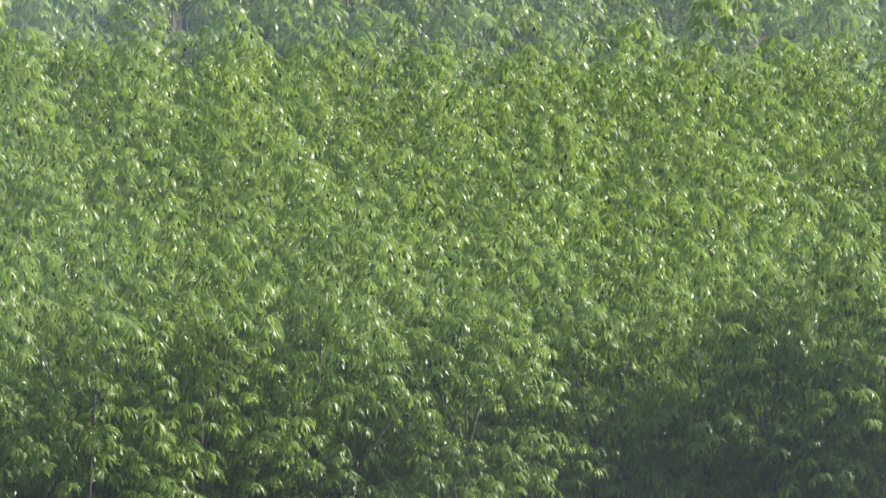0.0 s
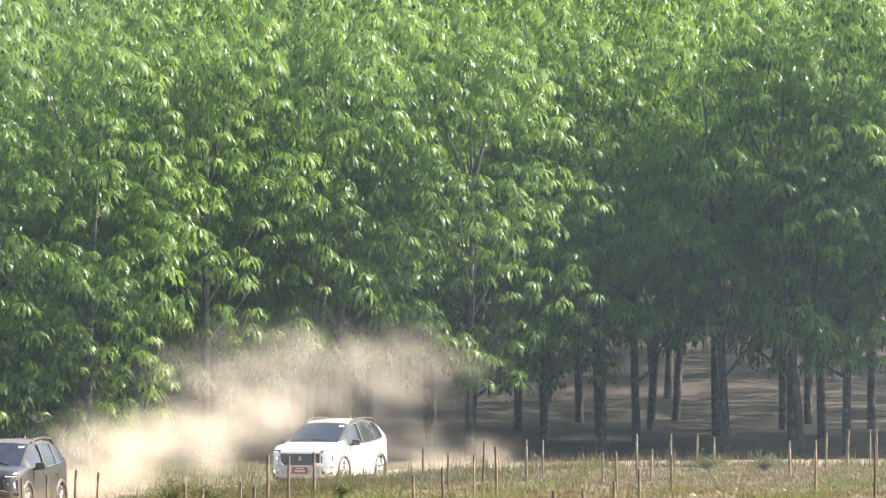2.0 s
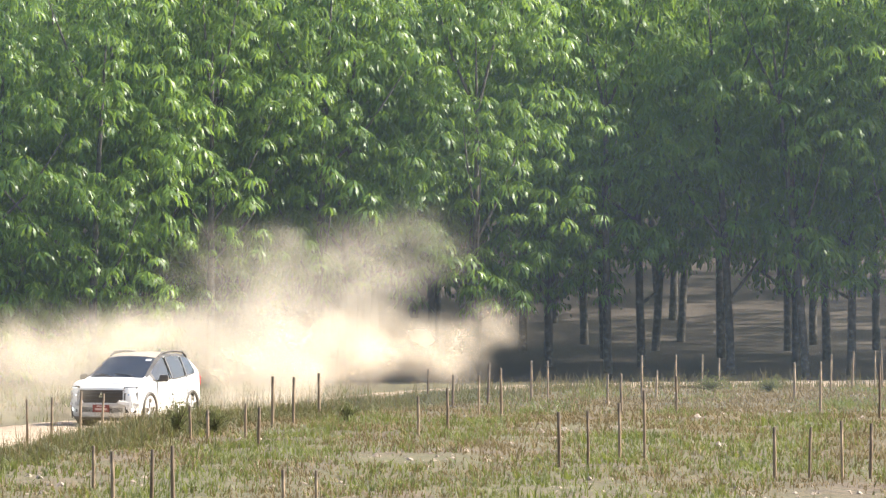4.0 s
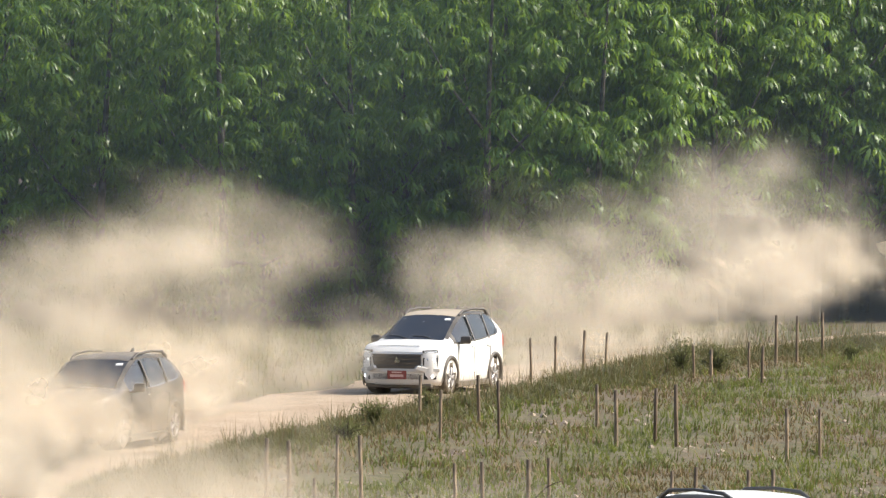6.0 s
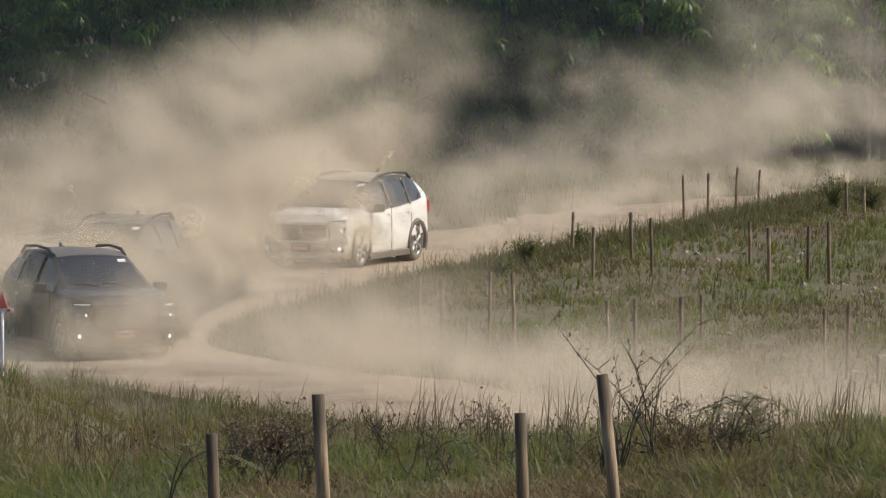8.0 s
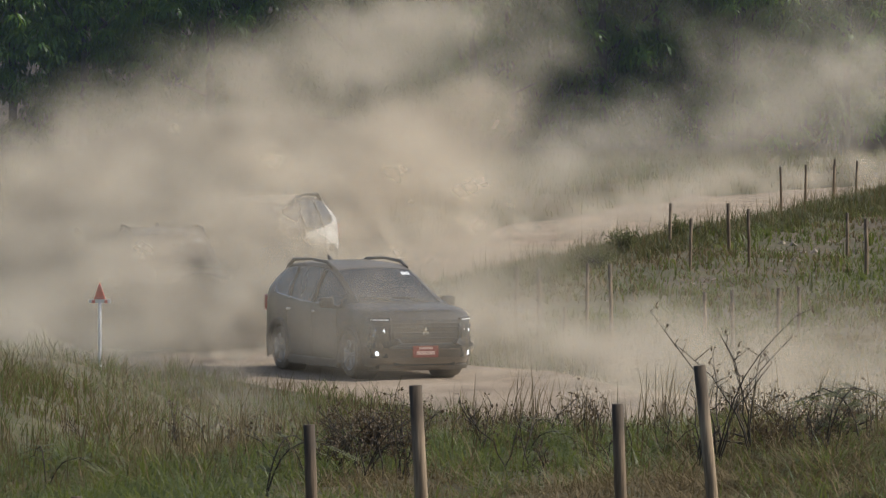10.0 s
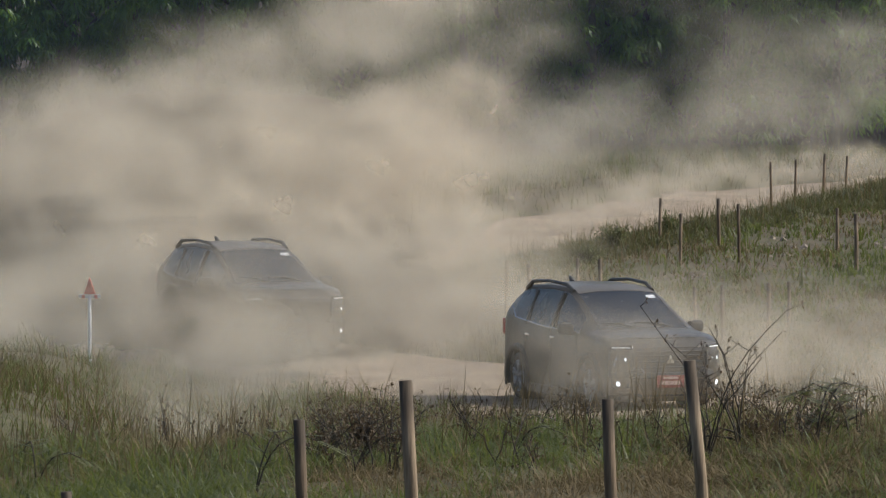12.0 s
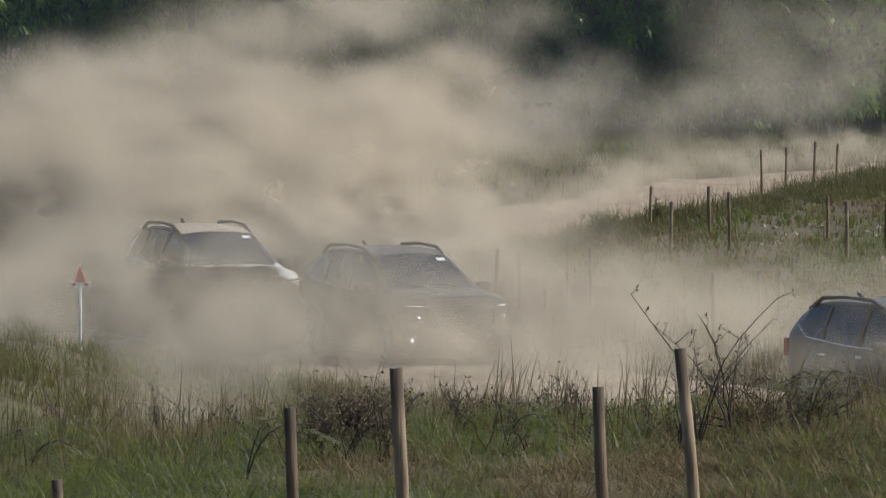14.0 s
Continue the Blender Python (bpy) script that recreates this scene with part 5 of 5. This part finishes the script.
def raise_dust():
    """Dust lifts off the road where each car has passed, then climbs and drifts."""
    rng = np.random.default_rng(3)
    # car, from, to, gap along the road, kind, size, rise, drift back, start back, later gust towards the woods, sideways start
    bands = [(0, 150, 168, 2.8, "thick", 1.5, 0.34, 0.35, 1.5, 14.0, 0), (0, 150, 170, 2.2, "thin", 1.6, 0.85, 0.3, 2.5, 16.0, -0.5), (1, 148, 170, 3.0, "thin", 1.7, 0.55, 0.3, 2.0, 5.0, -0.5), (0, 168, 188, 3.2, "mid", 1.5, 0.34, 0.35, 1.5, 10.0, 0),
             (0, 172, 190, 3.4, "thin", 1.8, 1.0, 0.6, 3.0, 7.0, 0), (0, 188, 228, 4.0, "thin", 1.5, 0.16, 0.2, 1.0, 2.0, 0), (0, 176, 228, 2.8, "mid", 0.8, 0.05, 0.02, -2.0, 0, 0),
             (0, 228, 262, 3.2, "mid", 1.9, 0.30, 0.35, 1.5, 0, -0.5), (1, 166, 200, 3.4, "mid", 1.6, 0.34, 0.4, 2.0, 16.0, -0.5), (1, 200, 228, 4.5, "thin", 1.5, 0.15, 0.4, 3.0, 6.0, 0),
             (1, 228, 250, 3.0, "thick", 1.7, 0.29, 0.3, 4.0, 0, -0.8), (1, 230, 258, 3.6, "mid", 2.1, 0.42, 0.2, 6.0, 0, -2.0), (1, 236, 268, 3.2, "mid", 1.8, 0.30, 0.3, 3.0, 0, -0.8),
             (1, 232, 262, 4.0, "mid", 1.9, 0.32, 0.2, 4.0, 0, -4.5), (2, 236, 286, 3.4, "mid", 1.7, 0.22, 0.4, 4.0, 0, 0), (2, 238, 264, 5.0, "mid", 2.3, 0.42, 0.2, 7.0, 0, -2.0),
             (3, 230, 258, 2.6, "thick", 1.3, 0.12, 0.1, -3.0, 0, 0), (2, 246, 294, 2.5, "mid", 0.95, 0.0, -0.2, -2.5, 0, 0), (1, 246, 274, 2.6, "thick", 0.95, 0.0, -0.2, -2.5, 0, 0),
             (3, 236, 270, 2.3, "mid", 1.0, 0.0, -0.1, -1.5, 0, 0), (3, 270, 304, 2.1, "mid", 1.0, 0.0, -0.1, -1.5, 2.5, 0), (0, 180, 216, 9.0, "thin", 2.4, 0.40, 0.1, 6.0, 0, 1.0), (3, 262, 300, 2.6, "thin", 1.5, 0.08, -0.1, -5.0, 0.3, 0), (2, 248, 278, 5.2, "thin", 1.6, 0.12, -0.05, -3.5, 0, 0), (3, 256, 290, 2.6, "mid", 1.5, 0.06, -0.1, -4.0, 3.0, 0), (2, 222, 246, 3.0, "mid", 1.8, 0.55, 0.3, 3.0, 5.0, -1.0),
             (2, 242, 282, 3.0, "mid", 1.5, 0.05, -0.4, -6.0, 0, -1.0), (2, 246, 272, 2.6, "thin", 1.5, 0.05, -0.3, -38.0, 0, -1.0)]
    for bi, (ci, s0, s1, gap, kind, size, rise, drift, back, gust, side) in enumerate(bands):
        k, s, o = trip(TRIPS[ci][1])
        for n, q in enumerate(np.arange(s0, min(s1, s[-1] - 2.5), gap)):
            born = float(np.interp(q + 3.0, s, k)) if q + 3.0 > s[0] else -1.5
            p = road_at(q) + rng.normal(0, 0.4, 2) * np.array([1, 2]) + np.array([side, back])
            z = float(gz(*p))
            big = size * rng.uniform(0.8, 1.2)
            dx, up = rng.uniform(-0.14, 0.12), rise * rng.uniform(0.5, 1.5)
            low, first = z - 1.7 * big, z + 0.2 * big
            rows = []
            for t in np.arange(0, 14.01, 0.5):
                a = t - born
                if a < 0:
                    rows.append((t, pose(p[0], p[1], low)))
                else:
                    top = first + (1 - math.exp(-a / 1.2)) * 0.3 * big + up * (4.0 * (1 - math.exp(-a / 1.7)) + 0.12 * max(0, a - 3))
                    rows.append((t, pose(p[0] + dx * a, p[1] + drift * a + gust * max(0, a - 3), low + (top - low) * min(1, a / 0.6), 0, 0, 0)))
            puff(kind, n + bi, big, rows)


def air():
    """Tilted bluish sheets added to paint the haze of dusty air before the woods."""
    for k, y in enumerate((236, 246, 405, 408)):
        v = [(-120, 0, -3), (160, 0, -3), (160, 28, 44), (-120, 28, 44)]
        ob = raw_part("dusty_air", v, [(0, 1, 2, 3)], HAZE if y < 300 else HAZE_FAR, None, "faint bluish sheet painting the haze of dusty air before the woods", True)
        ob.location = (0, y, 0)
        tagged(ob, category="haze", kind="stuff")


air()
raise_dust()


def motions():
    drive()
    for ob, rows in DUST_JOBS:
        walk(ob, rows)


motions()
